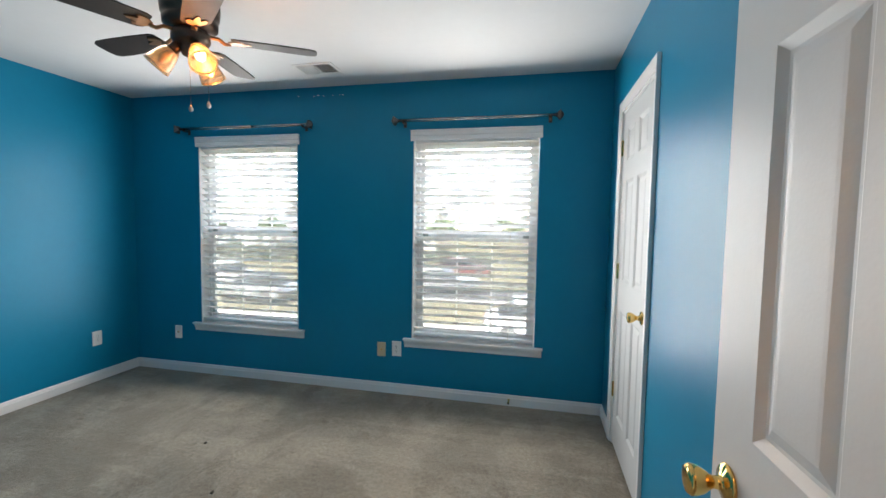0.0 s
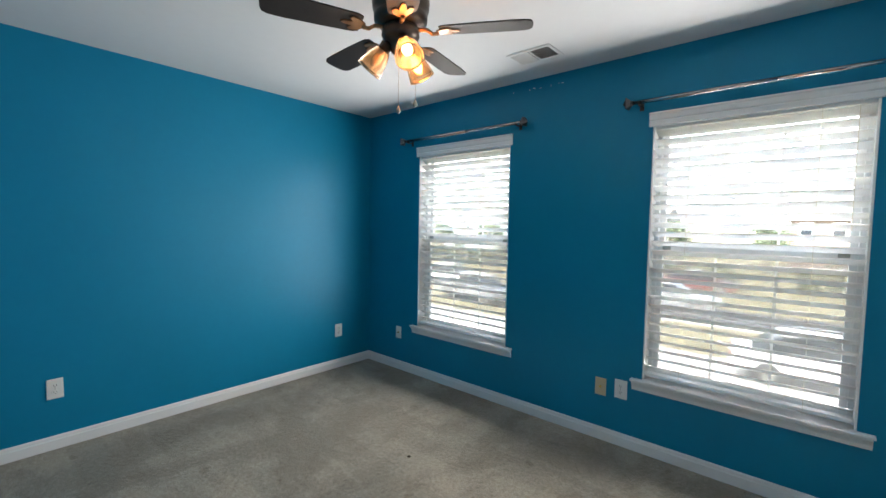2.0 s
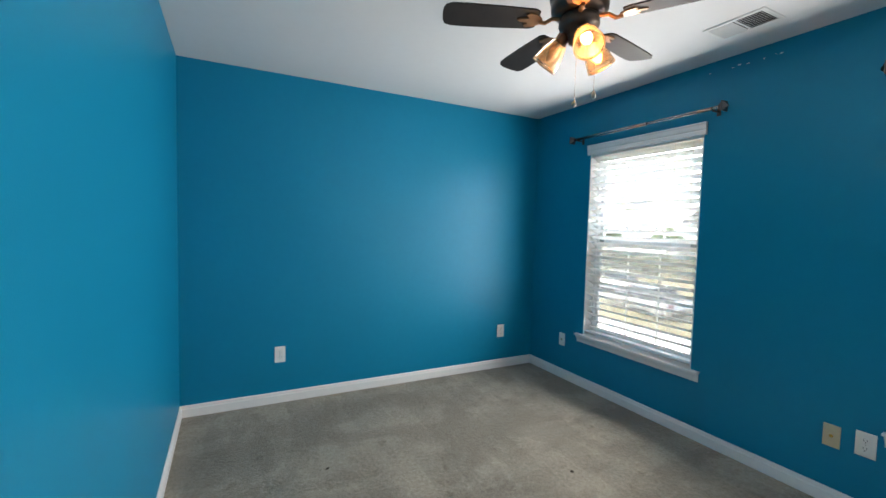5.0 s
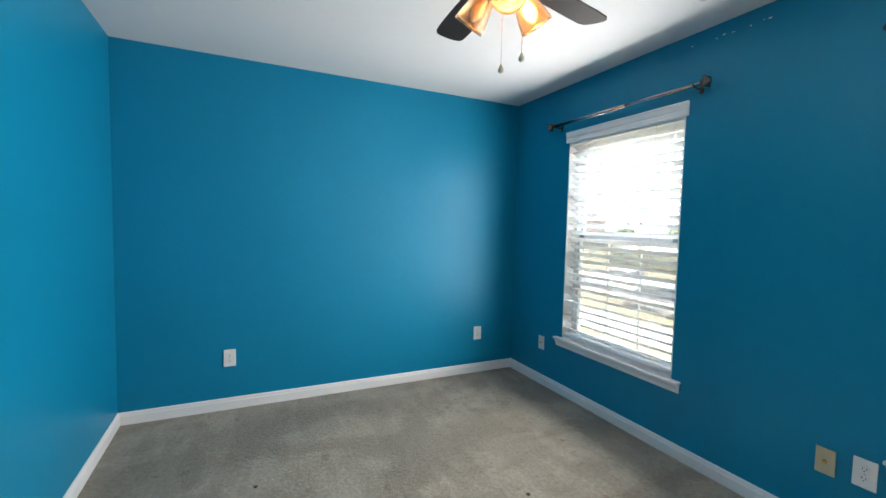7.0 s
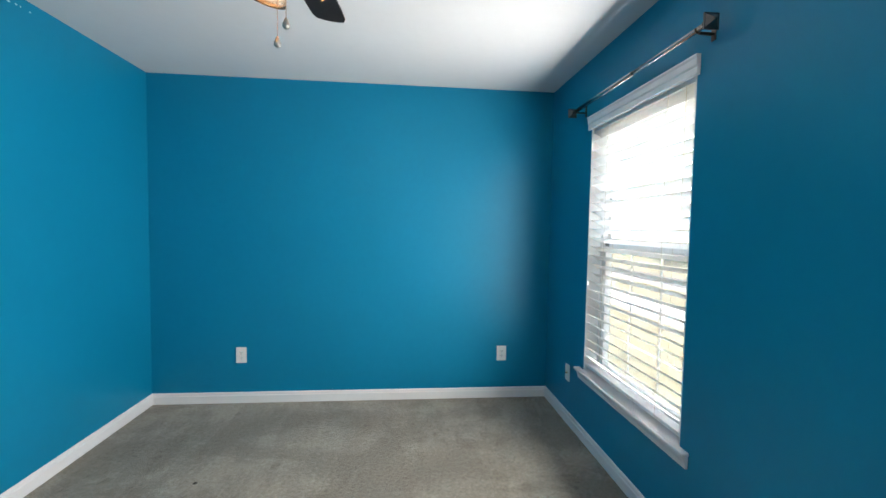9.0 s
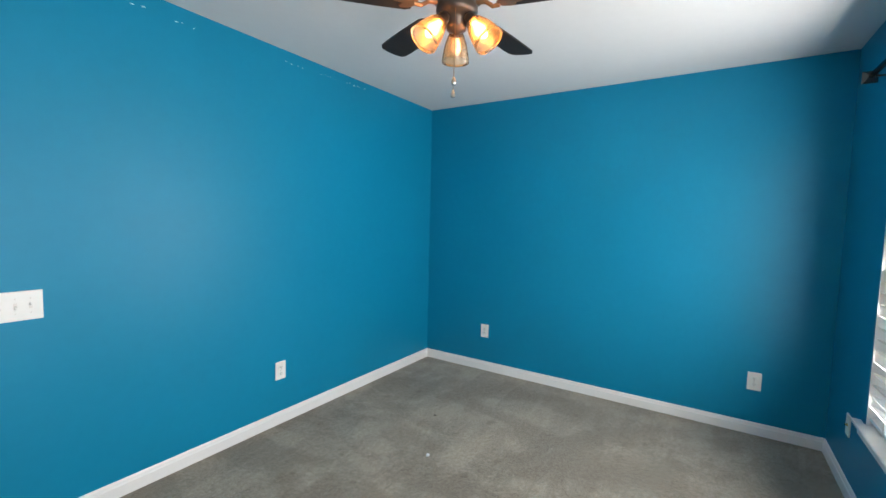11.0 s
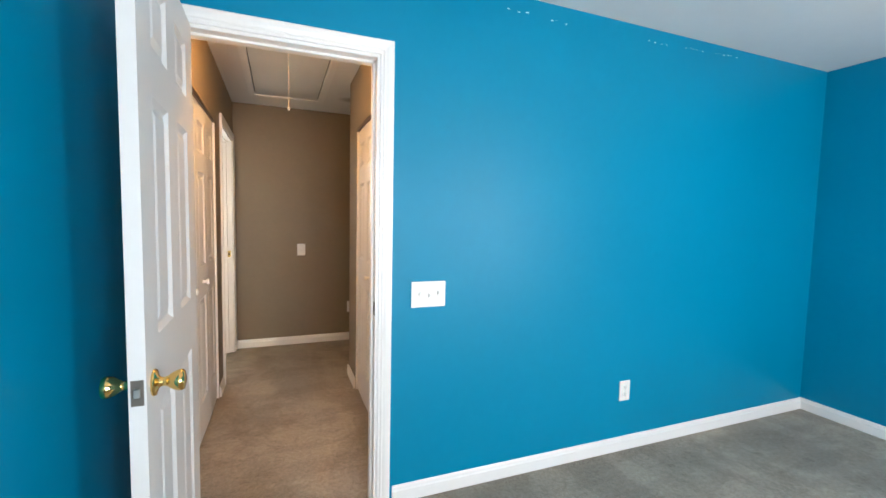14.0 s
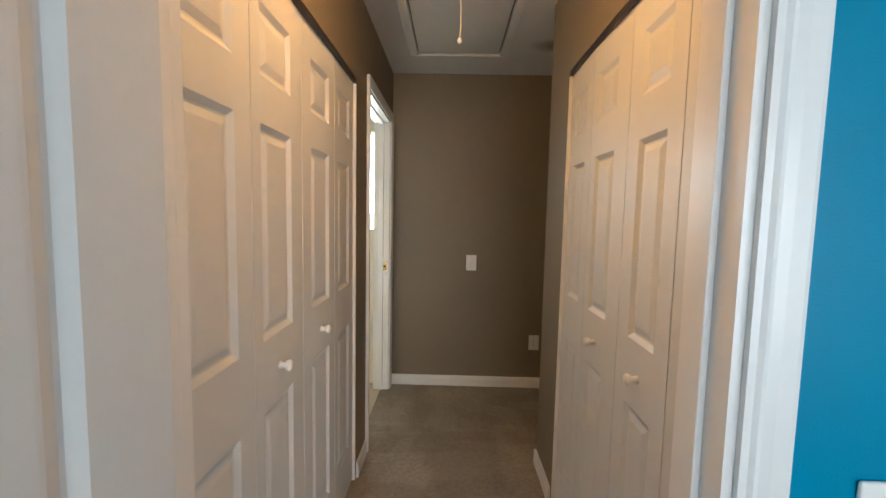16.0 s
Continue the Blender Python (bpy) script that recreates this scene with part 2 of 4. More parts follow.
ROD = material("brushed_pewter", (0.42, 0.41, 0.4), 0.15, 1.0, var=0.15, scale=60, rvar=0.08)
BRONZE = material("oil_rubbed_bronze", (0.085, 0.065, 0.052), 0.36, 0.75, var=0.25, scale=30, rvar=0.08)
BRACKET = material("antique_brass_bracket", (0.34, 0.19, 0.1), 0.35, 0.8, var=0.2, scale=30)
BLADE = material("dark_walnut_blade", (0.026, 0.02, 0.018), 0.62, spec=0.3, var=0.4, scale=12, bump=0.1, bump_scale=90)
VENT = material("white_enamel_vent", (0.72, 0.71, 0.69), 0.4, var=0.05, scale=20)
STRING = material("cotton_string", (0.7, 0.62, 0.5), 0.9, var=0.1, scale=80)
SLAT = slat_material()
SCREEN = screen_material()
PANE = glass_material("window_glass")
SHADE = glass_material("seeded_shade_glass", (1.0, 0.7, 0.42), 0.25)
CARPET = carpet_material()
CHIP = material("bare_white_paint_chip", (0.72, 0.75, 0.77), 0.8, var=0.1, scale=60)
TILE = material("cream_vinyl_floor", (0.62, 0.55, 0.43), 0.35, var=0.08, scale=4)
CREAM = material("cream_wall_paint", (0.8, 0.75, 0.6), 0.6, var=0.03, scale=2, bump=0.15)
BULB = glow_material("lit_bulb", (1.0, 0.4, 0.09), BULB_GLOW)
BULB_OFF = material("unlit_bulb_glass", (0.75, 0.72, 0.68), 0.2)
FIXTURE = glow_material("lit_ceiling_lamp_glass", (1.0, 0.47, 0.13), HALL_GLOW)

# ---------------------------------------------------------------- plan, in metres
W, E, N, S, H = -3.467, 0.60, 3.15, 0.12, 2.44
HALL_S, HL, HR, END = 0.0, 0.56, -0.41, -2.645
WIN = ((-2.775, -1.822), (-0.835, 0.110))
SILL, HEAD = 0.445, 2.03
DOOR_X = (-0.281, 0.519)
DOOR_H = 2.062
CLOSET = (2.066, 2.784)
BIF_L = (-1.415, -0.006)
BIF_R = (-1.265, -0.006)
BIF_H = 2.0
BATH = (-2.541, -1.709)


def structure():
    floor = part("floor", boxes((W - 0.14, -2.8, -0.15, HL + 0.06, N + 0.16, 0.0), (HL + 0.06, -0.06, -0.15, 2.25, N + 0.16, 0.0)), CARPET)
    tagged(floor, "worn grey-beige cut-pile carpet with trodden patches", "carpet", "", "structure")
    tagged(part("floor_bathroom", boxes((HL + 0.064, -2.8, -0.15, 2.25, -0.064, -0.004)), TILE), "cream sheet vinyl floor beyond the hall", "floor", "", "structure")
    holes = [(a, b, SILL, HEAD) for a, b in WIN]
    wall("wall_north", "y", N, N + 0.16, W - 0.14, 2.25, -0.15, H + 0.2, BLUE, holes, "satin blue painted wall with two window openings")
    wall("wall_west", "x", W - 0.14, W, -2.8, N, -0.15, H + 0.2, BLUE, (), "satin blue painted wall")
    wall("wall_east", "x", E, E + 0.12, S, N, -0.15, H + 0.2, BLUE, [(*CLOSET, -0.15, DOOR_H)], "satin blue painted wall with a closet doorway")
    wall("wall_south", "y", S - 0.06, S, W, E, 0.0, H + 0.2, BLUE, [(*DOOR_X, -0.15, DOOR_H)], "satin blue painted wall with the doorway to the hall")
    wall("wall_hall_north", "y", HALL_S, S - 0.06, W, E + 0.5, 0.0, H + 0.2, TAUPE, [(*DOOR_X, -0.15, DOOR_H)], "taupe hall side of the bedroom wall")
    wall("wall_hall_left", "x", HL, HL + 0.12, END, HALL_S, 0.0, H + 0.2, TAUPE,
         [(*BIF_L, -0.15, BIF_H + 0.012), (*BATH, -0.15, DOOR_H)], "taupe hall wall with a closet opening and a doorway")
    wall("wall_hall_right", "x", HR - 0.12, HR, -1.6, HALL_S, 0.0, H + 0.2, TAUPE, [(*BIF_R, -0.15, BIF_H + 0.012)], "taupe hall wall with a closet opening")
    wall("wall_hall_end", "y", END - 0.15, END, W, HL + 0.06, 0.0, H + 0.2, TAUPE, (), "taupe wall closing the hall")
    wall("wall_bath_south", "y", END - 0.15, END, HL + 0.06, 2.25, 0.0, H + 0.2, CREAM, [(0.70, 1.0, 1.25, 2.0)], "cream bathroom wall with its window opening")
    wall("wall_hall_turn", "y", -1.6, -1.5, W, HR - 0.12, 0.0, H + 0.2, TAUPE, (), "taupe wall of the side passage")
    wall("wall_side_end", "x", -2.6, -2.5, END, -1.6, 0.0, H + 0.2, TAUPE, (), "taupe wall closing the side passage")
    wall("wall_closet_left", "x", 1.24, 1.3, -1.5, HALL_S, 0.0, H, CREAM, (), "plain closet back wall")
    wall("wall_closet_left_end", "y", -1.56, -1.5, HL + 0.12, 1.3, 0.0, H, CREAM, (), "plain closet end wall")
    wall("wall_closet_right", "x", -1.2, -1.14, -1.5, HALL_S, 0.0, H, CREAM, (), "plain closet back wall")
    wall("wall_closet_east", "x", 1.3, 1.36, S, N, 0.0, H, CREAM, (), "plain closet back wall")
    # unseen east wall, added so that no daylight leaks in
    wall("wall_outer_east", "x", 2.1, 2.25, END, N, -0.15, H + 0.2, CREAM, (), "unseen outer wall, added to shut out daylight")
    wall("wall_bath_north", "y", -0.9, -0.84, 1.3, 2.1, 0.0, H, CREAM, (), "plain cream bathroom wall")
    part_c = wall("ceiling", "z", H, H + 0.2, W, 2.1, S - 0.06, N, CEILING, (), "flat white ceiling")
    tagged(part_c, "", "ceiling")
    wall("ceiling_hall", "z", H, H + 0.2, W, 2.1, END, S - 0.06, HALL_CEILING, [(-0.205, 0.34, -2.235, -1.015)], "flat white hall ceiling with a grey spot and a hatch")
    # unseen slab over everything, added to keep sun and sky out of the rooms
    tagged(part("sun_block_slab", boxes((W - 0.4, -3.1, H + 0.2, 2.6, N + 0.5, H + 0.3)), CEILING), "plain unseen slab above the ceilings, added to block the sun", "roof", "", "structure")


def dark_spot_ceiling():
    """Ceiling paint with one grey-brown spot, darkest at its middle."""
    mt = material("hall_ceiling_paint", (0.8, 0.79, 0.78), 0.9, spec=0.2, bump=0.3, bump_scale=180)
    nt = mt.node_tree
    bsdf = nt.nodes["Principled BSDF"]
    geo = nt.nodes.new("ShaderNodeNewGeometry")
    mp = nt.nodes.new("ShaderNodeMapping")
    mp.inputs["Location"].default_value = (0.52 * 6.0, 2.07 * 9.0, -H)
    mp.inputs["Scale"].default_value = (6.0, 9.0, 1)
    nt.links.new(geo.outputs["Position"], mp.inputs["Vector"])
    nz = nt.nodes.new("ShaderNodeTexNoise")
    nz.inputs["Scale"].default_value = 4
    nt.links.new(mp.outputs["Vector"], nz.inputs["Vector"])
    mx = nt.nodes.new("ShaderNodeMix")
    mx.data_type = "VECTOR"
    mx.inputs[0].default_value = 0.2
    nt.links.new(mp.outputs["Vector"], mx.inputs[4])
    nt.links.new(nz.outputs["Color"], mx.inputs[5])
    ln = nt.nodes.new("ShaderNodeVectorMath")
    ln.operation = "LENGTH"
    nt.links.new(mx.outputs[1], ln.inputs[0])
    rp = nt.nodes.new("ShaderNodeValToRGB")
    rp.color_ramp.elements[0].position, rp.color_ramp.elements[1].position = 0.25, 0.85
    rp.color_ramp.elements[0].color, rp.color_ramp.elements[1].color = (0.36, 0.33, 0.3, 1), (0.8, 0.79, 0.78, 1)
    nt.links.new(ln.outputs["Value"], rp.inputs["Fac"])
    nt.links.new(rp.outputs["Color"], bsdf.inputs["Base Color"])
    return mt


HALL_CEILING = dark_spot_ceiling()
structure()

# ---------------------------------------------------------------- baseboards and casings
BASE = [(0, 0), (0, 0.082), (-0.004, 0.082), (-0.008, 0.074), (-0.0095, 0.062), (-0.0135, 0.056), (-0.0135, 0)]


def baseboard(x0, y0, x1, y1):
    """A run of moulded board whose face looks to the right of its way."""
    d = math.hypot(x1 - x0, y1 - y0)
    m = pose(x0, y0, 0.001, 0, 0, math.degrees(math.atan2(y1 - y0, x1 - x0)))
    ob = part("baseboard", extrude_profile(BASE, d), TRIM, m=m)
    tagged(ob, "white moulded wooden baseboard along the carpet", "baseboard", "", "structure")


for run in ((W, S, W, N), (W, N, E, N), (E, N, E, CLOSET[1] + 0.062), (E, CLOSET[0] - 0.062, E, S), (DOOR_X[0] - 0.066, S, W, S), (E, S, DOOR_X[1] + 0.058, S),
            (HL, BIF_L[0] - 0.012, HL, BATH[1] + 0.066), (HL, BATH[0] - 0.066, HL, END), (HL, END, -2.5, END), (HR, -1.6, HR, BIF_R[0] - 0.012), (-2.5, -1.6, HR, -1.6)):
    baseboard(*run)
tagged(part("baseboard", boxes((HR - 0.003, -1.6135, 0.001, HR + 0.0135, -1.597, 0.082), bevel=0.003), TRIM), "white moulded wooden baseboard along the carpet", "baseboard", "", "structure")

CASING = [(0, 0), (0, 0.058), (-0.017, 0.058), (-0.0185, 0.052), (-0.016, 0.034), (-0.012, 0.022), (-0.013, 0.016), (-0.0095, 0.010), (-0.009, 0)]


def casing(name, u0, u1, top, m, label):
    """Moulded trim round a doorway, mitred at the head. Local x along the wall, -y out of it."""
    bm = bmesh.new()
    g = -0.006
    path = [(u0 - g, 0.002, -1, 0), (u0 - g, top + g, -1, 1), (u1 + g, top + g, 1, 1), (u1 + g, 0.002, 1, 0)]
    rings = []
    for x, z, dx, dz in path:
        rings.append([bm.verts.new((x + dx * w, y, z + dz * w)) for y, w in CASING])
    n = len(CASING)
    for a, b in zip(rings, rings[1:]):
        for k in range(n):
            bm.faces.new((a[k], a[(k + 1) % n], b[(k + 1) % n], b[k]))
    bm.faces.new(rings[0])
    bm.faces.new(rings[-1])
    ob = part(name, bm, TRIM, m=m)
    return tagged(ob, label, "door casing", "", "structure")


def jamb(u0, u1, top, depth, m, stop=True):
    """White lining boards of a doorway; local y from 0 (face) to depth."""
    t = 0.020
    bm = boxes((u0 - 0.001, 0.001, 0.002, u0 + t, depth - 0.001, top), (u1 - t, 0.001, 0.002, u1 + 0.001, depth - 0.001, top), (u0 + t, 0.001, top - t, u1 - t, depth - 0.001, top + 0.001))
    if stop:
        for a in ((u0 + t, 0.045, 0.002, u0 + t + 0.011, 0.08, top - t), (u1 - t - 0.011, 0.045, 0.002, u1 - t, 0.08, top - t), (u0 + t, 0.045, top - t - 0.011, u1 - t, 0.08, top - t)):
            box(bm, *a, bevel=0.002)
    ob = part("door_jamb", bm, TRIM, m=m)
    return tagged(ob, "white painted door lining", "door jamb", "", "structure")


ROOM_S = pose(0, S, 0, 0, 0, 180)          # local x runs west, -y into the room
casing("trim_door", -DOOR_X[1], -DOOR_X[0], DOOR_H, ROOM_S, "white moulded casing round the hall doorway")
jamb(-DOOR_X[1], -DOOR_X[0], DOOR_H, S, ROOM_S)
ROOM_E = pose(E, 0, 0, 0, 0, -90)          # local x runs south
casing("trim_closet", -CLOSET[1], -CLOSET[0], DOOR_H, ROOM_E, "white moulded casing round the closet door")
jamb(-CLOSET[1], -CLOSET[0], DOOR_H, 0.12, ROOM_E)
HALL_L = pose(HL, 0, 0, 0, 0, -90)
casing("trim_bath", -BATH[1], -BATH[0], DOOR_H, HALL_L, "white moulded casing round the far hall doorway")
jamb(-BATH[1], -BATH[0], DOOR_H, 0.12, HALL_L)
casing("trim_hall_side", DOOR_X[0], DOOR_X[1], DOOR_H, pose(0, HALL_S, 0), "white moulded casing on the hall side")


# ---------------------------------------------------------------- doors
def panel_rects(w, cols, rows, stile, mullion):
    inner = (w - 2 * stile - (cols - 1) * mullion) / cols
    return [(stile + c * (inner + mullion), stile + c * (inner + mullion) + inner, z0, z1) for z0, z1 in rows for c in range(cols)]


def panel_insert(x0, x1, z0, z1, t):
    """One moulded panel: a sloped sinking all round and a slightly raised field, on both faces."""
    bm = bmesh.new()
    back = None
    for side in (-1, 1):
        loops = []
        for inset, depth in ((0, 0), (0.004, 0.0025), (0.015, 0.0095), (0.021, 0.010), (0.040, 0.0035), (0.047, 0.003)):
            y = side * (t / 2 - depth)
            loops.append([bm.verts.new(p) for p in ((x0 + inset, y, z0 + inset), (x1 - inset, y, z0 + inset), (x1 - inset, y, z1 - inset), (x0 + inset, y, z1 - inset))])
        for a, b in zip(loops, loops[1:]):
            for k in range(4):
                bm.faces.new((a[k], a[(k + 1) % 4], b[(k + 1) % 4], b[k]))
        bm.faces.new(loops[-1])
        if back:
            for k in range(4):
                bm.faces.new((back[k], back[(k + 1) % 4], loops[0][(k + 1) % 4], loops[0][k]))
        back = loops[0]
    return bm


ROWS = ((0.215, 0.86), (1.04, 1.63), (1.745, 1.93))
BIF_ROWS = ((0.21, 0.838), (1.028, 1.583), (1.70, 1.875))


def panelled_leaf(parent, w, h, t, cols, stile, mullion, x0=0.0):
    """Slab with panels; local x from the hinge, y across the leaf, its face at -t/2."""
    rects = panel_rects(w, cols, ROWS, stile, mullion)
    slab = wall("slab", "y", -t / 2, t / 2, x0, x0 + w, 0.012, h, DOOR, [(x0 + a, x0 + b, c, d) for a, b, c, d in rects], parent=parent)
    for a, b, c, d in rects:
        part("panel", panel_insert(x0 + a, x0 + b, c, d, t), DOOR, parent)
    return slab


KNOB = [(0.0, 0.0), (0.031, 0.0), (0.033, 0.003), (0.030, 0.007), (0.016, 0.011), (0.0115, 0.015), (0.0105, 0.024), (0.013, 0.03), (0.0215, 0.042), (0.0255, 0.053), (0.026, 0.060), (0.0225, 0.0655), (0.012, 0.068), (0.0, 0.0685)]


def door_knob(parent, x, z, y, side):
    part("door_knob", lathe(KNOB), BRASS, parent, "polished brass knob", True, pose(x, y, z, 90 if side < 0 else -90))


def hinge(parent, x, y, z, mat, side=-1):
    bm = lathe([(0, -0.044), (0.0055, -0.044), (0.0055, 0.044), (0, 0.044)], 10, Matrix.Translation((0, side * 0.004, 0)))
    lathe([(0, 0.044), (0.0065, 0.045), (0.004, 0.05), (0, 0.051)], 10, Matrix.Translation((0, side * 0.004, 0)), bm)
    box(bm, -0.013, side * 0.0015 - 0.001, -0.044, 0.013, side * 0.0015 + 0.001, 0.044)
    part("hinge", bm, mat, parent, m=pose(x, y, z))


LEAF = 0.726
# the bedroom door stands open at a right angle, beside the blue wall
door_1 = thing("door_1", pose(0.4585, S + 0.012, 0.004, 0, 0, 91.3), "white six-panel door standing open with brass knobs", "door")
panelled_leaf(door_1, LEAF, 2.036, 0.035, 2, 0.125, 0.12)
for side in (-1, 1):
    door_knob(door_1, LEAF - 0.062, 0.935, side * 0.0175, side)
plate = part("latch_plate", boxes((LEAF - 0.0005, -0.0127, 0.905, LEAF + 0.0012, 0.0127, 0.965), bevel=0.0004), AGED, door_1, "aged brown latch plate")
part("latch_bolt", boxes((LEAF, -0.006, 0.926, LEAF + 0.009, 0.006, 0.946), bevel=0.002), STEEL, plate)
for z in (0.3, 1.05, 1.82):
    hinge(door_1, 0.0, -0.0175, z, BRASS)

door_2 = thing("door_2", pose(E + 0.021, CLOSET[1] - 0.023, 0.004, 0, 0, -90), "white six-panel closet door, closed, with brass knob and hinges", "door")
panelled_leaf(door_2, CLOSET[1] - CLOSET[0] - 0.046, 2.036, 0.035, 2, 0.105, 0.09)
door_knob(door_2, CLOSET[1] - CLOSET[0] - 0.046 - 0.06, 0.928, -0.0175, -1)
for z in (0.345, 1.085, 1.83):
    hinge(door_2, -0.002, -0.0195, z, BRASS)

strike = tagged(part("strike_plate", boxes((DOOR_X[0] + 0.0195, S - 0.036, 0.905, DOOR_X[0] + 0.0215, S - 0.005, 0.965), bevel=0.0004), AGED), "aged brown strike plate on the door lining", "strike plate")
part("latch_hole", boxes((DOOR_X[0] + 0.0213, S - 0.028, 0.924, DOOR_X[0] + 0.0218, S - 0.013, 0.946)), DARK, strike)
strike = tagged(part("strike_plate", boxes((HL + 0.02, BATH[0] + 0.0195, 0.94, HL + 0.05, BATH[0] + 0.0215, 1.0), bevel=0.0004), BRASS), "brass strike plate on the far door lining", "strike plate")
part("latch_hole", boxes((HL + 0.027, BATH[0] + 0.0213, 0.96, HL + 0.042, BATH[0] + 0.0218, 0.98)), DARK, strike)


def bifold_pair(width, side, m_face, fold, n_label):
    """Two hinged leaves of a folding closet door, folded open by a degree or two. Local x along the wall."""
    ob = thing("bifold_door", m_face, n_label, "closet door", "folding closet doors in the hall")
    for k in range(2):
        a = fold if k == 0 else -fold
        leaf = new("leaf")
        leaf.empty_display_size = 0.02
        leaf.parent = ob
        x = 0.0 if k == 0 else width * math.cos(radians(fold))
        leaf.matrix_basis = pose(side * x, -math.sin(radians(fold)) * width * k, 0.012, 0, 0, (-a if side > 0 else a))
        lo, hi = (0.078, width - 0.075) if (k == 0) == (side > 0) else (0.05, width - 0.098)
        rects = [(lo, hi, c, d) for c, d in BIF_ROWS]
        o = 0.0 if side > 0 else -(width - 0.003)
        wall("slab", "y", -0.016, 0.016, o, o + width - 0.003, 0.002, BIF_H - 0.02, DOOR, [(o + p, o + q, c, d) for p, q, c, d in rects], parent=leaf)
        for p, q, c, d in rects:
            part("panel", panel_insert(o + p, o + q, c, d, 0.032), DOOR, leaf)
        if k == 1:
            part("knob", lathe([(0, 0), (0.011, 0), (0.009, 0.008), (0.008, 0.014), (0.0145, 0.022), (0.0165, 0.028), (0.013, 0.034), (0, 0.036)], 20), PLATE, leaf, "small white knob", True,
                 pose(o + (lo + hi) / 2, -0.016, 0.93, 90))
    return ob


wl = (BIF_L[1] - BIF_L[0]) / 4
lab = "white panelled folding closet door with small white knob"
left_face = pose(HL + 0.030, 0, 0, 0, 0, -90)
bifold_pair(wl, 1, left_face @ pose(-BIF_L[1] + 0.001, 0, 0), 0.8, lab)
bifold_pair(wl, -1, left_face @ pose(-BIF_L[0] - 0.001, 0, 0), 0.8, lab)
wr = (BIF_R[1] - BIF_R[0]) / 4
right_face = pose(HR - 0.030, 0, 0, 0, 0, 90)
bifold_pair(wr, 1, right_face @ pose(BIF_R[0] + 0.001, 0, 0), 1.2, lab)
bifold_pair(wr, -1, right_face @ pose(BIF_R[1] - 0.001, 0, 0), 1.2, lab)
for x, (a, b), s in ((HL, BIF_L, 1), (HR, BIF_R, -1)):
    bm = boxes((x + s * 0.002, a - 0.001, BIF_H - 0.012, x + s * 0.05, b + 0.001, BIF_H + 0.0115))
    tagged(part("closet_track", bm, BRONZE), "dark metal track above the folding closet doors", "door track", "", "structure")
    bm = boxes((x + s * 0.001, a - 0.0005, 0.002, x + s * 0.1, a + 0.012, BIF_H - 0.012))
    tagged(part("closet_jamb", bm, TRIM), "white painted closet lining", "door jamb", "", "structure")


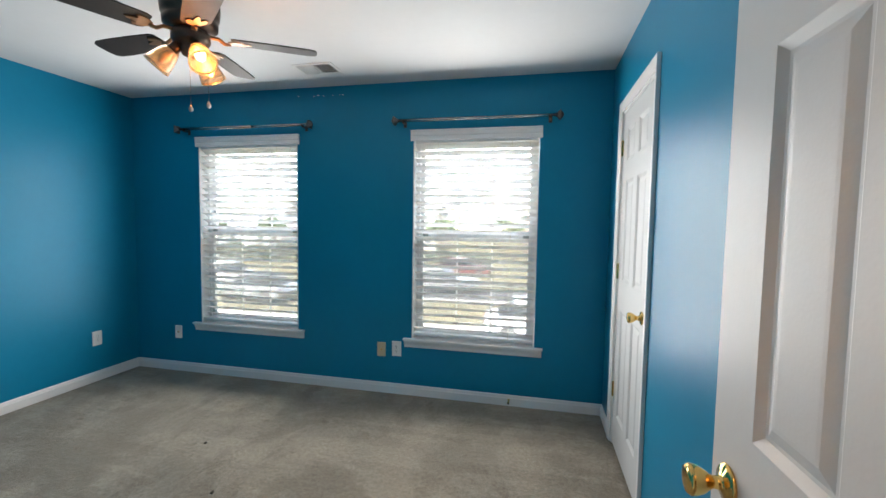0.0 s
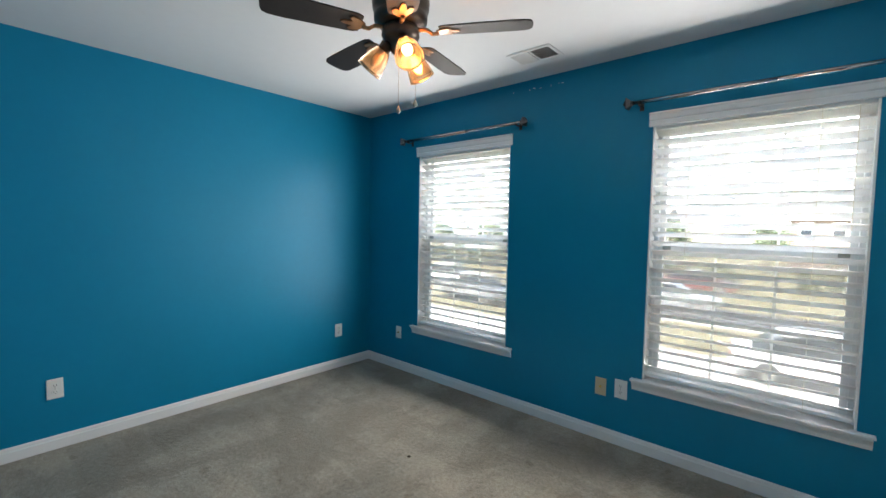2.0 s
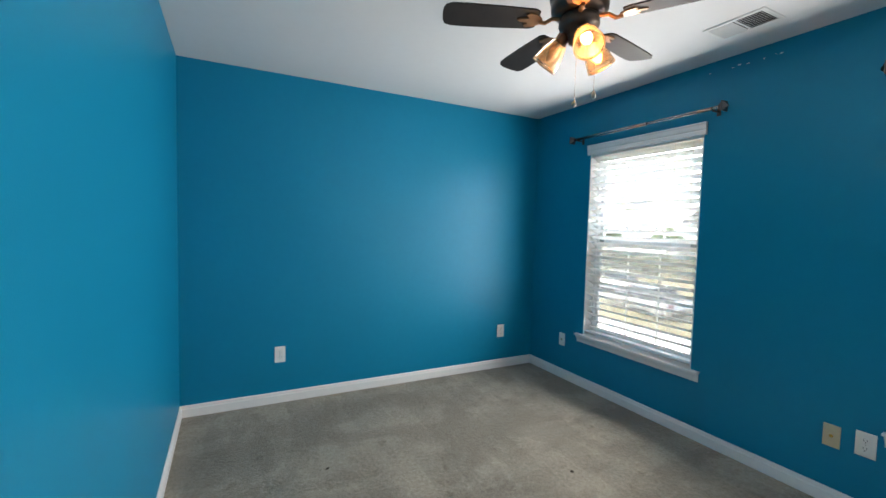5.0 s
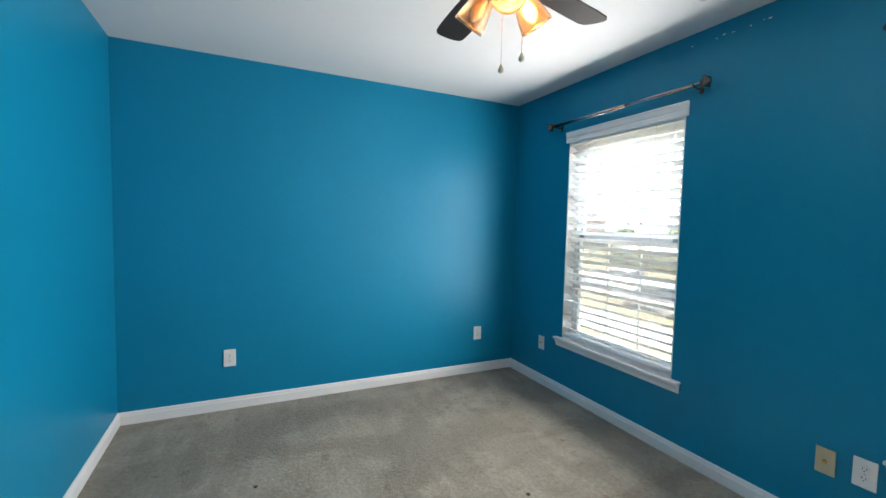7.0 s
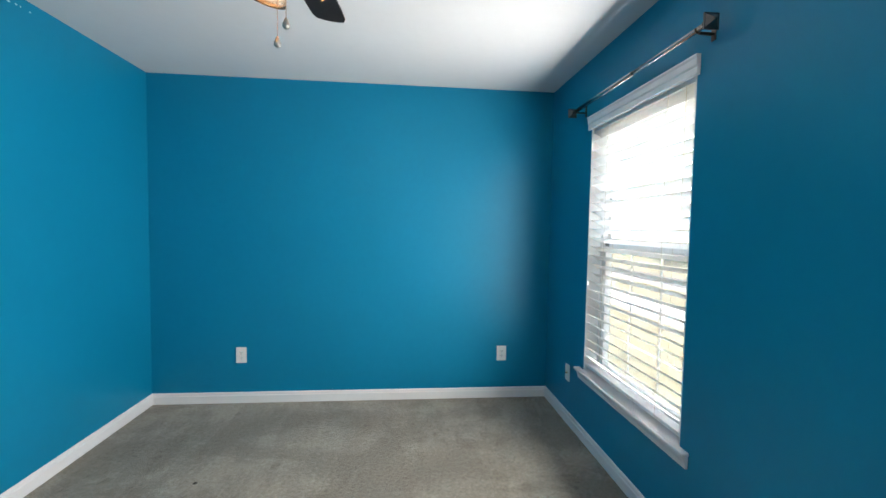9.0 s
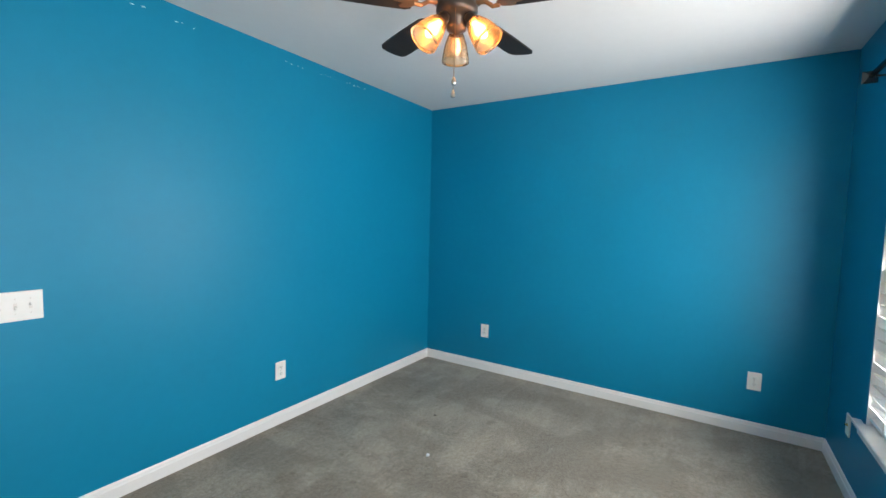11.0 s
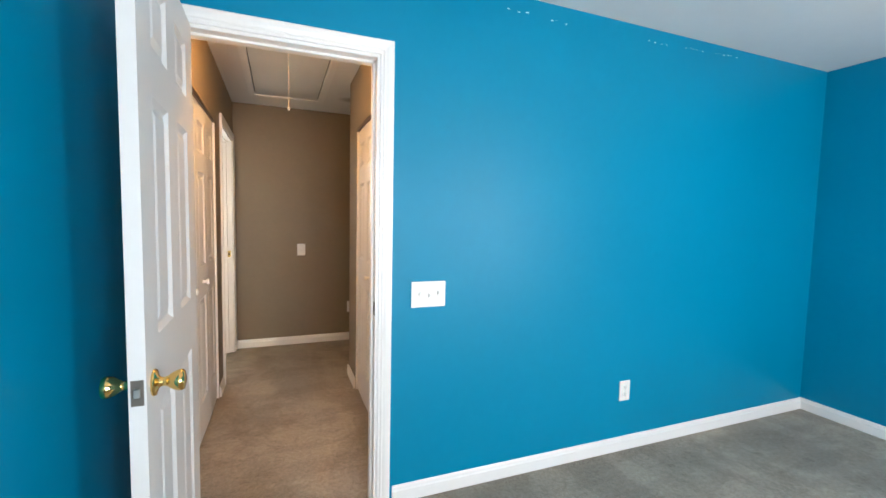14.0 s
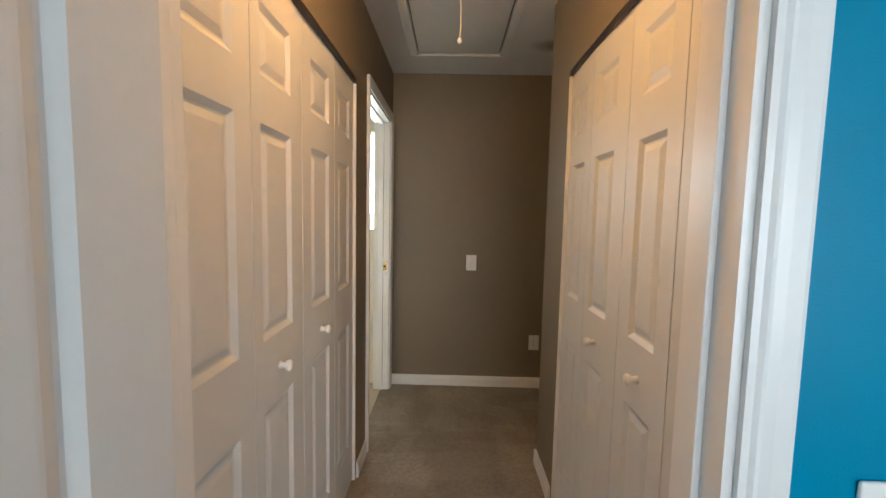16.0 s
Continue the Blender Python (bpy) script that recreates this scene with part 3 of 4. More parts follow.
# ---------------------------------------------------------------- windows
def window(name, x0, x1):
    ob = thing(name, pose((x0 + x1) / 2, N, SILL), "white double-hung vinyl window with grilles and a moulded stool", "window", "", "structure")
    w, h = x1 - x0, HEAD - SILL
    a = w / 2
    # local: x across, y outward from the wall face, z up from the sill
    part("window_frame", boxes((-a + 0.001, 0.002, 0.002, -a + 0.010, 0.158, h - 0.001), (a - 0.010, 0.002, 0.002, a - 0.001, 0.158, h - 0.001), (-a + 0.010, 0.002, h - 0.010, a - 0.010, 0.158, h - 0.001),
                               (-a + 0.010, 0.085, 0.012, -a + 0.032, 0.155, h - 0.010), (a - 0.032, 0.085, 0.012, a - 0.010, 0.155, h - 0.010), (-a + 0.032, 0.085, h - 0.05, a - 0.032, 0.155, h - 0.010),
                               (-a + 0.032, 0.085, 0.012, a - 0.032, 0.155, 0.03)), VINYL, ob)
    # stool with horns and a cove below it
    nose = [(0.08, 0.0), (0.08, 0.016), (-0.036, 0.016), (-0.041, 0.012), (-0.041, 0.004), (-0.036, 0.0)]
    bm = extrude_profile(nose, w - 0.004, m=Matrix.Translation((-a + 0.002, 0, 0)))
    box(bm, -a - 0.062, -0.040, 0.0005, a + 0.062, -0.001, 0.0155, bevel=0.004)
    part("window_sill", bm, TRIM, ob, "white moulded window stool")
    cove = [(-0.001, -0.001), (-0.03, -0.001), (-0.03, -0.008), (-0.022, -0.018), (-0.014, -0.036), (-0.012, -0.056), (-0.001, -0.056)]
    part("apron", extrude_profile(cove, w + 0.108, m=Matrix.Translation((-a - 0.054, 0, 0))), TRIM, ob)
    mid = 1.245 - SILL
    gw = w - 0.064
    for nm, z0, z1, y in (("lower_sash", 0.03, mid + 0.045, 0.092), ("upper_sash", mid, h - 0.05, 0.124)):
        s = 0.031
        sash = part(nm, boxes((-gw / 2, y, z0, -gw / 2 + s, y + 0.028, z1), (gw / 2 - s, y, z0, gw / 2, y + 0.028, z1), (-gw / 2 + s, y, z0, gw / 2 - s, y + 0.028, z0 + s + 0.008),
                              (-gw / 2 + s, y, z1 - s, gw / 2 - s, y + 0.028, z1), bevel=0.0025), VINYL, ob)
        pane = part("pane", boxes((-gw / 2 + s - 0.004, y + 0.012, z0 + s, gw / 2 - s + 0.004, y + 0.016, z1 - s + 0.004)), PANE, sash, "clear window glass")
        pane.visible_shadow = False
        gx, gz = gw - 2 * s, z1 - z0 - 2 * s - 0.008
        for k in (1, 2):
            x = -gx / 2 + gx * k / 3
            part("muntin", boxes((x - 0.006, y + 0.0165, z0 + s + 0.006, x + 0.006, y + 0.0225, z1 - s + 0.002)), SLAT, sash)
        for k in (1,):
            z = z0 + s + 0.008 + gz * k / 2
            part("muntin", boxes((-gx / 2, y + 0.017, z - 0.006, gx / 2, y + 0.022, z + 0.006)), SLAT, sash)
        if nm == "lower_sash":
            for x in (-gw / 2 + 0.05, gw / 2 - 0.05):
                part("tilt_latch", boxes((x - 0.022, y - 0.004, z1 - 0.028, x + 0.022, y - 0.0005, z1 - 0.006), (x - 0.008, y - 0.009, z1 - 0.022, x + 0.008, y - 0.004, z1 - 0.012), bevel=0.001), STEEL, sash, "grey tilt latch")
            part("sash_lock", lathe([(0, 0), (0.02, 0), (0.02, 0.006), (0.012, 0.012), (0, 0.013)], 16), VINYL, sash, m=pose(0, y + 0.014, z1))
    part("insect_screen", boxes((-gw / 2, 0.1545, 0.03, gw / 2, 0.1548, mid + 0.03)), SCREEN, ob, "grey fine insect mesh")
    return ob


window("window_1", *WIN[0])
window("window_2", *WIN[1])

PITCH, SLAT_W, TILT_DEG = 0.0545, 0.064, 27.0


def slat_mesh(w):
    """One slightly crowned slat with rounded long edges."""
    n, t = 6, 0.0036
    arc = [(-1 + 2 * k / n) for k in range(n + 1)]
    prof = [(u * SLAT_W / 2, 0.005 * (1 - u * u) + t / 2) for u in arc]
    prof += [(u * SLAT_W / 2, 0.005 * (1 - u * u) - t / 2) for u in reversed(arc)]
    bm = extrude_profile(prof, w, m=Matrix.Translation((-w / 2, 0, 0)))
    me = bpy.data.meshes.new("slat")
    bmesh.ops.recalc_face_normals(bm, faces=bm.faces)
    bm.to_mesh(me)
    bm.free()
    me.materials.append(SLAT)
    return me


def blind(x0, x1, label, tilts):
    w = x1 - x0 - 0.024
    top = HEAD - SILL
    ob = thing("window_blind", pose((x0 + x1) / 2, N, SILL), label, "blind", "blinds in the two windows")
    vw = (x1 - x0) / 2 + 0.019
    z0 = 1.992 - SILL
    val = [(0.0, z0), (-0.010, z0), (-0.0135, z0 + 0.006), (-0.0135, z0 + 0.028), (-0.011, z0 + 0.032), (-0.0165, z0 + 0.040), (-0.0165, z0 + 0.066), (-0.0205, z0 + 0.073), (-0.0205, z0 + 0.081), (0.0, z0 + 0.081)]
    part("valance", extrude_profile([(y - 0.002, z) for y, z in val], 2 * vw, m=Matrix.Translation((-vw, 0, 0))), TRIM, ob, "white moulded valance")
    part("headrail", boxes((-w / 2, 0.012, top - 0.052, w / 2, 0.062, top - 0.012), bevel=0.002), VINYL, ob)
    me = slat_mesh(w)
    z = top - 0.075
    k = 0
    rng = random.Random(5)
    while z > 0.075:
        shared("slat", me, ob, pose(rng.uniform(-0.002, 0.002), 0.036, z, -(tilts + rng.uniform(-1.2, 1.2)), rng.uniform(-0.12, 0.12), 0))
        z -= PITCH
        k += 1
    bottom = z + PITCH - 0.03
    part("bottom_rail", boxes((-w / 2, 0.010, bottom - 0.022, w / 2, 0.062, bottom - 0.004), bevel=0.004), VINYL, ob)
    for x in (-w * 0.3, 0.0 + w * 0.3):
        for y in (0.0085, 0.0635):
            part("ladder_cord", tube([(x, y, bottom - 0.01), (x, y, top - 0.05)], 0.0009, 5), STRING, ob)
    part("lift_cord", tube([(w * 0.44, 0.004, 0.95), (w * 0.44, 0.004, top - 0.06)], 0.0012, 5), STRING, ob)
    return ob


blind(*WIN[0], "white slatted blind, lowered and open, in the corner window", TILT_DEG)
blind(*WIN[1], "white slatted blind, lowered and open, in the closet-side window", TILT_DEG)


def curtain_rod(x0, x1, z, label):
    ob = thing("curtain_rod", pose((x0 + x1) / 2, N, z), label, "curtain rod", "rods above the windows")
    a, y = (x1 - x0) / 2, -0.066
    part("rod", tube([(-a + 0.02, y, 0), (0.1, y, 0)], 0.0125, 18), ROD, ob, smooth=True)
    part("rod", tube([(0.0, y, 0), (a - 0.02, y, 0)], 0.0108, 18), ROD, ob, smooth=True)
    for s in (-1, 1):
        bm = bmesh.new()
        m = pose(s * (a - 0.022), y, 0, 0, 90 * s, 0) @ pose(0, 0, 0, 0, 0, 45)
        lathe([(0.011, 0.0), (0.016, 0.006), (0.013, 0.012)], 16, m, bm)
        for r0, h0, r1, h1 in ((0.020, 0.012, 0.040, 0.030), (0.042, 0.030, 0.042, 0.036), (0.034, 0.036, 0.006, 0.056)):
            q = []
            for r, hh in ((r0, h0), (r1, h1)):
                q.append([bm.verts.new(m @ Vector((r * math.cos(k * math.pi / 2), r * math.sin(k * math.pi / 2), hh))) for k in range(4)])
            for k in range(4):
                bm.faces.new((q[0][k], q[0][(k + 1) % 4], q[1][(k + 1) % 4], q[1][k]))
            bm.faces.new(q[0])
            bm.faces.new(q[1])
        part("finial", bm, FINIAL, ob, "dark square stepped finial")
        x = s * (a - 0.055)
        bm = boxes((x - 0.012, -0.005, -0.038, x + 0.012, -0.0005, 0.028), (x - 0.006, y + 0.004, -0.018, x + 0.006, -0.004, -0.010), bevel=0.0015)
        tube([(x, y, -0.014), (x, y - 0.011, -0.006), (x, y - 0.012, 0.004)], 0.004, 8, bm)
        part("bracket", bm, BRONZE, ob)
    return ob


curtain_rod(-2.915, -1.683, 2.132, "pewter curtain rod with dark square finials above the corner window")
curtain_rod(-0.957, 0.233, 2.133, "pewter curtain rod with dark finials above the closet-side window")


# ---------------------------------------------------------------- ceiling fan
def ceiling_fan(x, y):
    ob = thing("ceiling_fan", pose(x, y, H), "bronze flush-mount ceiling fan with five dark blades and three glass shades", "ceiling fan")
    part("motor_housing", lathe([(0.0, -0.001), (0.085, -0.001), (0.092, -0.014), (0.088, -0.045), (0.098, -0.065), (0.112, -0.1), (0.118, -0.15), (0.114, -0.185), (0.104, -0.196), (0.11, -0.204), (0.108, -0.228), (0.09, -0.246), (0.0, -0.25)], 40), BRONZE, ob, "oil-rubbed bronze motor housing", True)
    for k in range(12):
        a = radians(30 * k)
        part("vent_slot", boxes((-0.004, -0.0015, -0.012, 0.004, 0.0015, 0.012)), DARK, ob, m=pose(0.1165 * math.cos(a), 0.1165 * math.sin(a), -0.14, 0, 0, 30 * k + 90))
    part("switch_housing", lathe([(0, -0.249), (0.068, -0.249), (0.076, -0.256), (0.078, -0.285), (0.07, -0.3), (0.047, -0.308), (0.041, -0.325), (0.036, -0.35), (0.014, -0.36), (0.009, -0.368), (0, -0.37)], 32), BRONZE, ob, "oil-rubbed bronze light fitter", True)
    blade_bm = bmesh.new()
    outline = [(0.165, -0.045), (0.185, -0.056), (0.3, -0.062), (0.44, -0.065), (0.5, -0.063), (0.522, -0.052), (0.53, -0.03), (0.532, 0.0), (0.53, 0.03), (0.522, 0.052), (0.5, 0.063), (0.44, 0.065), (0.3, 0.062), (0.185, 0.056), (0.165, 0.045)]
    up = [blade_bm.verts.new((px, py, 0.003)) for px, py in outline]
    dn = [blade_bm.verts.new((px, py, -0.003)) for px, py in outline]
    blade_bm.faces.new(up)
    blade_bm.faces.new(dn[::-1])
    for k in range(len(outline)):
        j = (k + 1) % len(outline)
        blade_bm.faces.new((up[k], up[j], dn[j], dn[k]))
    blade = part("blade", blade_bm, BLADE, ob, "dark walnut blade")
    arm_bm = tube([(0.068, 0, 0.008), (0.11, 0, 0.004), (0.135, 0, -0.014), (0.16, 0, -0.012)], 0.008, 8)
    pts = [(0.15, 0.012), (0.175, 0.034), (0.205, 0.04), (0.215, 0.028), (0.2, 0.015), (0.235, 0.008), (0.245, 0.0)]
    ring = pts + [(a, -b) for a, b in pts[-2::-1]]
    u = [arm_bm.verts.new((a, b, -0.0035)) for a, b in ring]
    d = [arm_bm.verts.new((a, b, -0.0085)) for a, b in ring]
    arm_bm.faces.new(u)
    arm_bm.faces.new(d[::-1])
    for k in range(len(ring)):
        j = (k + 1) % len(ring)
        arm_bm.faces.new((u[k], u[j], d[j], d[k]))
    arm = part("blade_arm", arm_bm, BRACKET, ob, "antique brass blade arm")
    for k in range(5):
        a = FAN_TURN + 72 * k
        m = pose(0, 0, -0.268, 0, 0, a) @ pose(0, 0, 0, 9, 0, 0)
        if k == 0:
            blade.matrix_basis, arm.matrix_basis = m, m
        else:
            tagged(shared("blade", blade.data, ob, m), "dark walnut blade")
            tagged(shared("blade_arm", arm.data, ob, m), "antique brass blade arm")
    for a, lit in ((-28, True), (92, True), (212, False)):
        m = pose(0, 0, -0.306, 0, 0, a) @ pose(0.045, 0, 0, 0, 140, 0)
        sock = part("lamp_holder", lathe([(0.0, -0.02), (0.011, -0.02), (0.011, 0.0), (0.02, 0.004), (0.023, 0.02), (0.023, 0.036), (0.027, 0.042), (0.0, 0.043)], 20), BRONZE, ob, "", True, m)
        prof = [(0.026, 0.034), (0.034, 0.05), (0.043, 0.075), (0.049, 0.1), (0.054, 0.128), (0.056, 0.142), (0.053, 0.142), (0.051, 0.128), (0.046, 0.1), (0.040, 0.075), (0.031, 0.05), (0.023, 0.036)]
        bm = lathe(prof, 36)
        bm.faces.ensure_lookup_table()
        caps = [f for f in bm.faces if len(f.verts) > 4]
        bmesh.ops.delete(bm, geom=caps, context="FACES_ONLY")
        sh = part("shade", bm, SHADE, sock, "amber-lit seeded glass shade" if lit else "clear seeded glass shade", True)
        sh.visible_shadow = False
        part("bulb", lathe([(0, 0.04), (0.011, 0.042), (0.012, 0.056), (0.017, 0.068), (0.0215, 0.084), (0.019, 0.1), (0.01, 0.116), (0, 0.122)], 18), BULB if lit else BULB_OFF, sock, "lit warm bulb" if lit else "unlit bulb", True)
    for nm, px, py, z in (("pull_chain", -1.41, 1.628, 1.857), ("pull_chain", -1.351, 1.667, 1.881)):
        dx, dy, dz = px - x, py - y, z - H
        bm = bmesh.new()
        n = 46
        for k in range(n):
            zz = -0.30 + (dz + 0.018 + 0.30) * k / (n - 1)
            lathe([(0.0, -0.0016), (0.0013, -0.0008), (0.0013, 0.0008), (0.0, 0.0016)], 6, Matrix.Translation((dx, dy, zz)), bm)
        tube([(dx, dy, -0.3), (dx, dy, dz + 0.016)], 0.0005, 4, bm)
        ch = part(nm, bm, BRACKET, ob, "beaded metal pull chain")
        part("pull_knob", lathe([(0, 0.017), (0.004, 0.015), (0.006, 0.008), (0.0095, 0.002), (0.0095, -0.006), (0.006, -0.011), (0, -0.012)], 14), STEEL, ch, "", True, pose(dx, dy, dz))
    return ob


ceiling_fan(-1.410, 1.636)


# ---------------------------------------------------------------- vents, hatch, hall lamp
def ceiling_vent(x0, x1, y0, y1):
    ob = thing("ceiling_vent", pose((x0 + x1) / 2, (y0 + y1) / 2, H), "white enamel two-way air register in the ceiling", "vent", "ceiling vents")
    a, b = (x1 - x0) / 2, (y1 - y0) / 2
    f = 0.022
    bm = boxes((-a, -b, -0.006, a, -b + f, -0.0005), (-a, b - f, -0.006, a, b, -0.0005), (-a, -b + f, -0.006, -a + f, b - f, -0.0005), (a - f, -b + f, -0.006, a, b - f, -0.0005), (-0.005, -b + f, -0.005, 0.005, b - f, -0.0005), bevel=0.0015)
    part("frame", bm, VENT, ob)
    # black sheet in place of an open duct: its shade is put in as colour
    part("duct_shade", boxes((-a + f, -b + f, -0.0018, a - f, b - f, -0.0006)), DARK, ob)
    n = 9
    bm = boxes((-0.0065, -b + f, -0.0006, 0.0065, b - f, 0.0006))
    me = bpy.data.meshes.new("louvre")
    bm.to_mesh(me)
    bm.free()
    me.materials.append(VENT)
    for s in (-1, 1):
        for k in range(n):
            x = s * (0.012 + (a - f - 0.012) * (k + 0.5) / n)
            shared("louvre", me, ob, pose(x, 0, -0.0065, 0, s * 42, 0))
    return ob


ceiling_vent(-1.577, -1.284, 2.676, 2.872)
ceiling_vent(-0.978, -0.685, 0.296, 0.492)

hatch = thing("attic_hatch", pose(0.0675, -1.625, H), "white attic access hatch with a trim frame and a pull string", "attic hatch")
bm = bmesh.new()
ax, ay = 0.3225, 0.66
for a in ((-ax, -ay, -0.016, ax, -ay + 0.05, 0.0), (-ax, ay - 0.05, -0.016, ax, ay, 0.0), (-ax, -ay + 0.05, -0.016, -ax + 0.05, ay - 0.05, 0.0), (ax - 0.05, -ay + 0.05, -0.016, ax, ay - 0.05, 0.0)):
    box(bm, a[0], a[1], a[2], a[3], a[4], -0.0008, bevel=0.004)
part("frame", bm, TRIM, hatch)
part("hatch_panel", boxes((-ax + 0.060, -ay + 0.062, -0.004, ax - 0.058, ay - 0.058, 0.012), bevel=0.002), DOOR, hatch, "white painted hatch panel")
# black box above the panel paints the shade in the gap round it
part("gap_shade", boxes((-ax + 0.051, -ay + 0.051, 0.014, ax - 0.051, ay - 0.051, 0.03)), DARK, hatch)
pull = part("pull_string", tube([(0.008, 0.525, -0.004), (0.0085, 0.525, -0.2), (0.006, 0.524, -0.32), (0.009, 0.526, -0.36)], 0.0022, 7), STRING, hatch, "white cotton pull string")
part("pull_bead", lathe([(0, -0.013), (0.008, -0.01), (0.01, 0.0), (0.006, 0.009), (0, 0.012)], 14), PLATE, pull, "", True, pose(0.009, 0.526, -0.37))

lamp = thing("ceiling_lamp", pose(0.16, -0.42, H), "small round flush ceiling lamp with warm lit glass", "ceiling lamp")
part("base", lathe([(0, -0.001), (0.11, -0.001), (0.11, -0.016), (0.095, -0.022), (0, -0.022)], 32), BRASS, lamp, "", True)
part("glass_dome", lathe([(0, -0.022), (0.098, -0.022), (0.096, -0.045), (0.075, -0.07), (0.035, -0.083), (0, -0.085)], 32), FIXTURE, lamp, "warm lit glass dome", True)


# ---------------------------------------------------------------- plates on the walls
def outlet(m, label, w=0.077, h=0.121):
    ob = thing("outlet", m, label, "outlet", "wall plates")
    part("cover_plate", boxes((-w / 2, -0.007, -h / 2, w / 2, -0.0006, h / 2), bevel=0.003), PLATE, ob)
    for s in (-1, 1):
        rec = part("receptacle", lathe([(0, 0.0), (0.0172, 0.0), (0.0165, 0.0026), (0, 0.003)], 20, pose(0, -0.0068, s * 0.0195, 90)), PLATE, ob)
        for dx, hh in ((-0.0062, 0.0085), (0.0062, 0.007)):
            part("slot", boxes((dx - 0.0011, -0.0106, s * 0.0195 - hh / 2 + 0.003, dx + 0.0011, -0.0096, s * 0.0195 + hh / 2 + 0.003)), DARK, rec)
        part("slot", lathe([(0, 0), (0.0025, 0), (0.0025, 0.0008), (0, 0.0008)], 10, pose(0, -0.0098, s * 0.0195 - 0.0075, 90)), DARK, rec)
    part("screw", lathe([(0, 0), (0.0032, 0), (0.0026, 0.0012), (0, 0.0014)], 10, pose(0, -0.0069, 0, 90)), STEEL, ob)
    return ob


def jack_plate(m, label, mat, w=0.071, h=0.115):
    ob = thing("jack_plate", m, label, "wall plate", "wall plates")
    part("cover_plate", boxes((-w / 2, -0.007, -h / 2, w / 2, -0.0006, h / 2), bevel=0.003), mat, ob)
    part("coaxial_jack", lathe([(0, 0), (0.0085, 0), (0.0085, 0.003), (0.0048, 0.003), (0.0048, 0.011), (0.003, 0.011), (0.003, 0.004), (0, 0.004)], 12, pose(0, -0.0069, 0, 90)), BRASS, ob, "small brass jack")
    for s in (-1, 1):
        part("screw", lathe([(0, 0), (0.0032, 0), (0.0026, 0.0012), (0, 0.0014)], 10, pose(0, -0.0069, s * 0.048, 90)), mat, ob)
    return ob


def switch_plate(m, gangs, label, w, h):
    ob = thing("light_switch", m, label, "light switch", "wall plates")
    part("cover_plate", boxes((-w / 2, -0.0075, -h / 2, w / 2, -0.0006, h / 2), bevel=0.003), PLATE, ob)
    for k in range(gangs):
        x = (k - (gangs - 1) / 2) * 0.046
        part("slot", boxes((x - 0.0055, -0.0079, -0.0125, x + 0.0055, -0.0074, 0.0125)), BULB_OFF, ob)
        up = 1 if k != 1 else -1
        part("toggle", boxes((-0.0042, -0.017, -0.006, 0.0042, 0.0, 0.006), bevel=0.0015), PLATE, ob, m=pose(x, -0.006, up * 0.003, up * -24, 0, 0))
        for s in (-1, 1):
            part("screw", lathe([(0, 0), (0.0032, 0), (0.0026, 0.0012), (0, 0.0014)], 10, pose(x, -0.0074, s * 0.03, 90)), BULB_OFF, ob)
    return ob


WEST, SOUTH = pose(0, 0, 0, 0, 0, 90), pose(0, 0, 0, 0, 0, 180)
for y, z in ((0.765, 0.369), (2.775, 0.361)):
    outlet(Matrix.Translation((W, y, z)) @ WEST, "white duplex outlet with cover plate low on the blue wall")
outlet(Matrix.Translation((-1.752, S, 0.362)) @ SOUTH, "white duplex outlet with cover plate low on the blue wall")
outlet(pose(-0.955, N, 0.366), "white duplex outlet beside the almond jack plate")
jack_plate(pose(-1.083, N, 0.352), "almond cable jack plate beside a white outlet", BEIGE)
jack_plate(pose(-3.017, N, 0.355), "white blank jack plate under the window corner", PLATE)
switch_plate(Matrix.Translation((-0.514, S, 0.994)) @ SOUTH, 3, "white three-gang toggle switch plate beside the doorway", 0.17, 0.122)
switch_plate(Matrix.Translation((-0.071, END, 1.0)) @ SOUTH, 1, "white single toggle switch on the taupe wall", 0.08, 0.122)
outlet(Matrix.Translation((-0.585, END, 0.37)) @ SOUTH, "white duplex outlet low on the taupe wall", 0.08, 0.12)

stop = thing("door_stop", pose(-0.064, N - 0.0135, 0.048), "small spring door stop screwed to the baseboard", "door stop")
bm = bmesh.new()
coil = [(0.006 * math.cos(k * 0.8), -0.004 - 0.055 * k / 70, 0.006 * math.sin(k * 0.8)) for k in range(71)]
tube(coil, 0.0011, 5, bm)
part("spring", bm, BRASS, stop)
part("rubber_tip", lathe([(0, 0), (0.008, 0), (0.0085, 0.008), (0.006, 0.014), (0, 0.015)], 12, pose(0, -0.057, 0, 90)), DARK, stop)
part("screw_base", lathe([(0, 0), (0.009, 0), (0.007, 0.005), (0, 0.006)], 12, pose(0, 0, 0, 90)), BRASS, stop)

BARK_BIT = material("dark_crumb", (0.08, 0.065, 0.05), 0.9, var=0.2, scale=60)

# ---------------------------------------------------------------- paint chips under the ceiling line
def chips(name, centres, place, label):
    rng = random.Random(11)
    bm = bmesh.new()
    for u, z, ln in centres:
        x = u - ln / 2
        while x < u + ln / 2:
            d, hgt = rng.uniform(0.006, 0.022), rng.uniform(0.002, 0.007)
            n = 7
            dz = rng.uniform(-0.004, 0.004)
            for layer in (0.0004,):
                ring = [bm.verts.new(place(x + d / 2 + d / 2 * math.cos(2 * math.pi * k / n) * rng.uniform(0.7, 1.2), z + dz + hgt / 2 * math.sin(2 * math.pi * k / n) * rng.uniform(0.6, 1.3), layer)) for k in range(n)]
                bm.faces.new(ring)
            x += d + rng.uniform(0.004, 0.05)
    ob = part(name, bm, CHIP)
    return tagged(ob, label, "paint chips", "", "stuff")


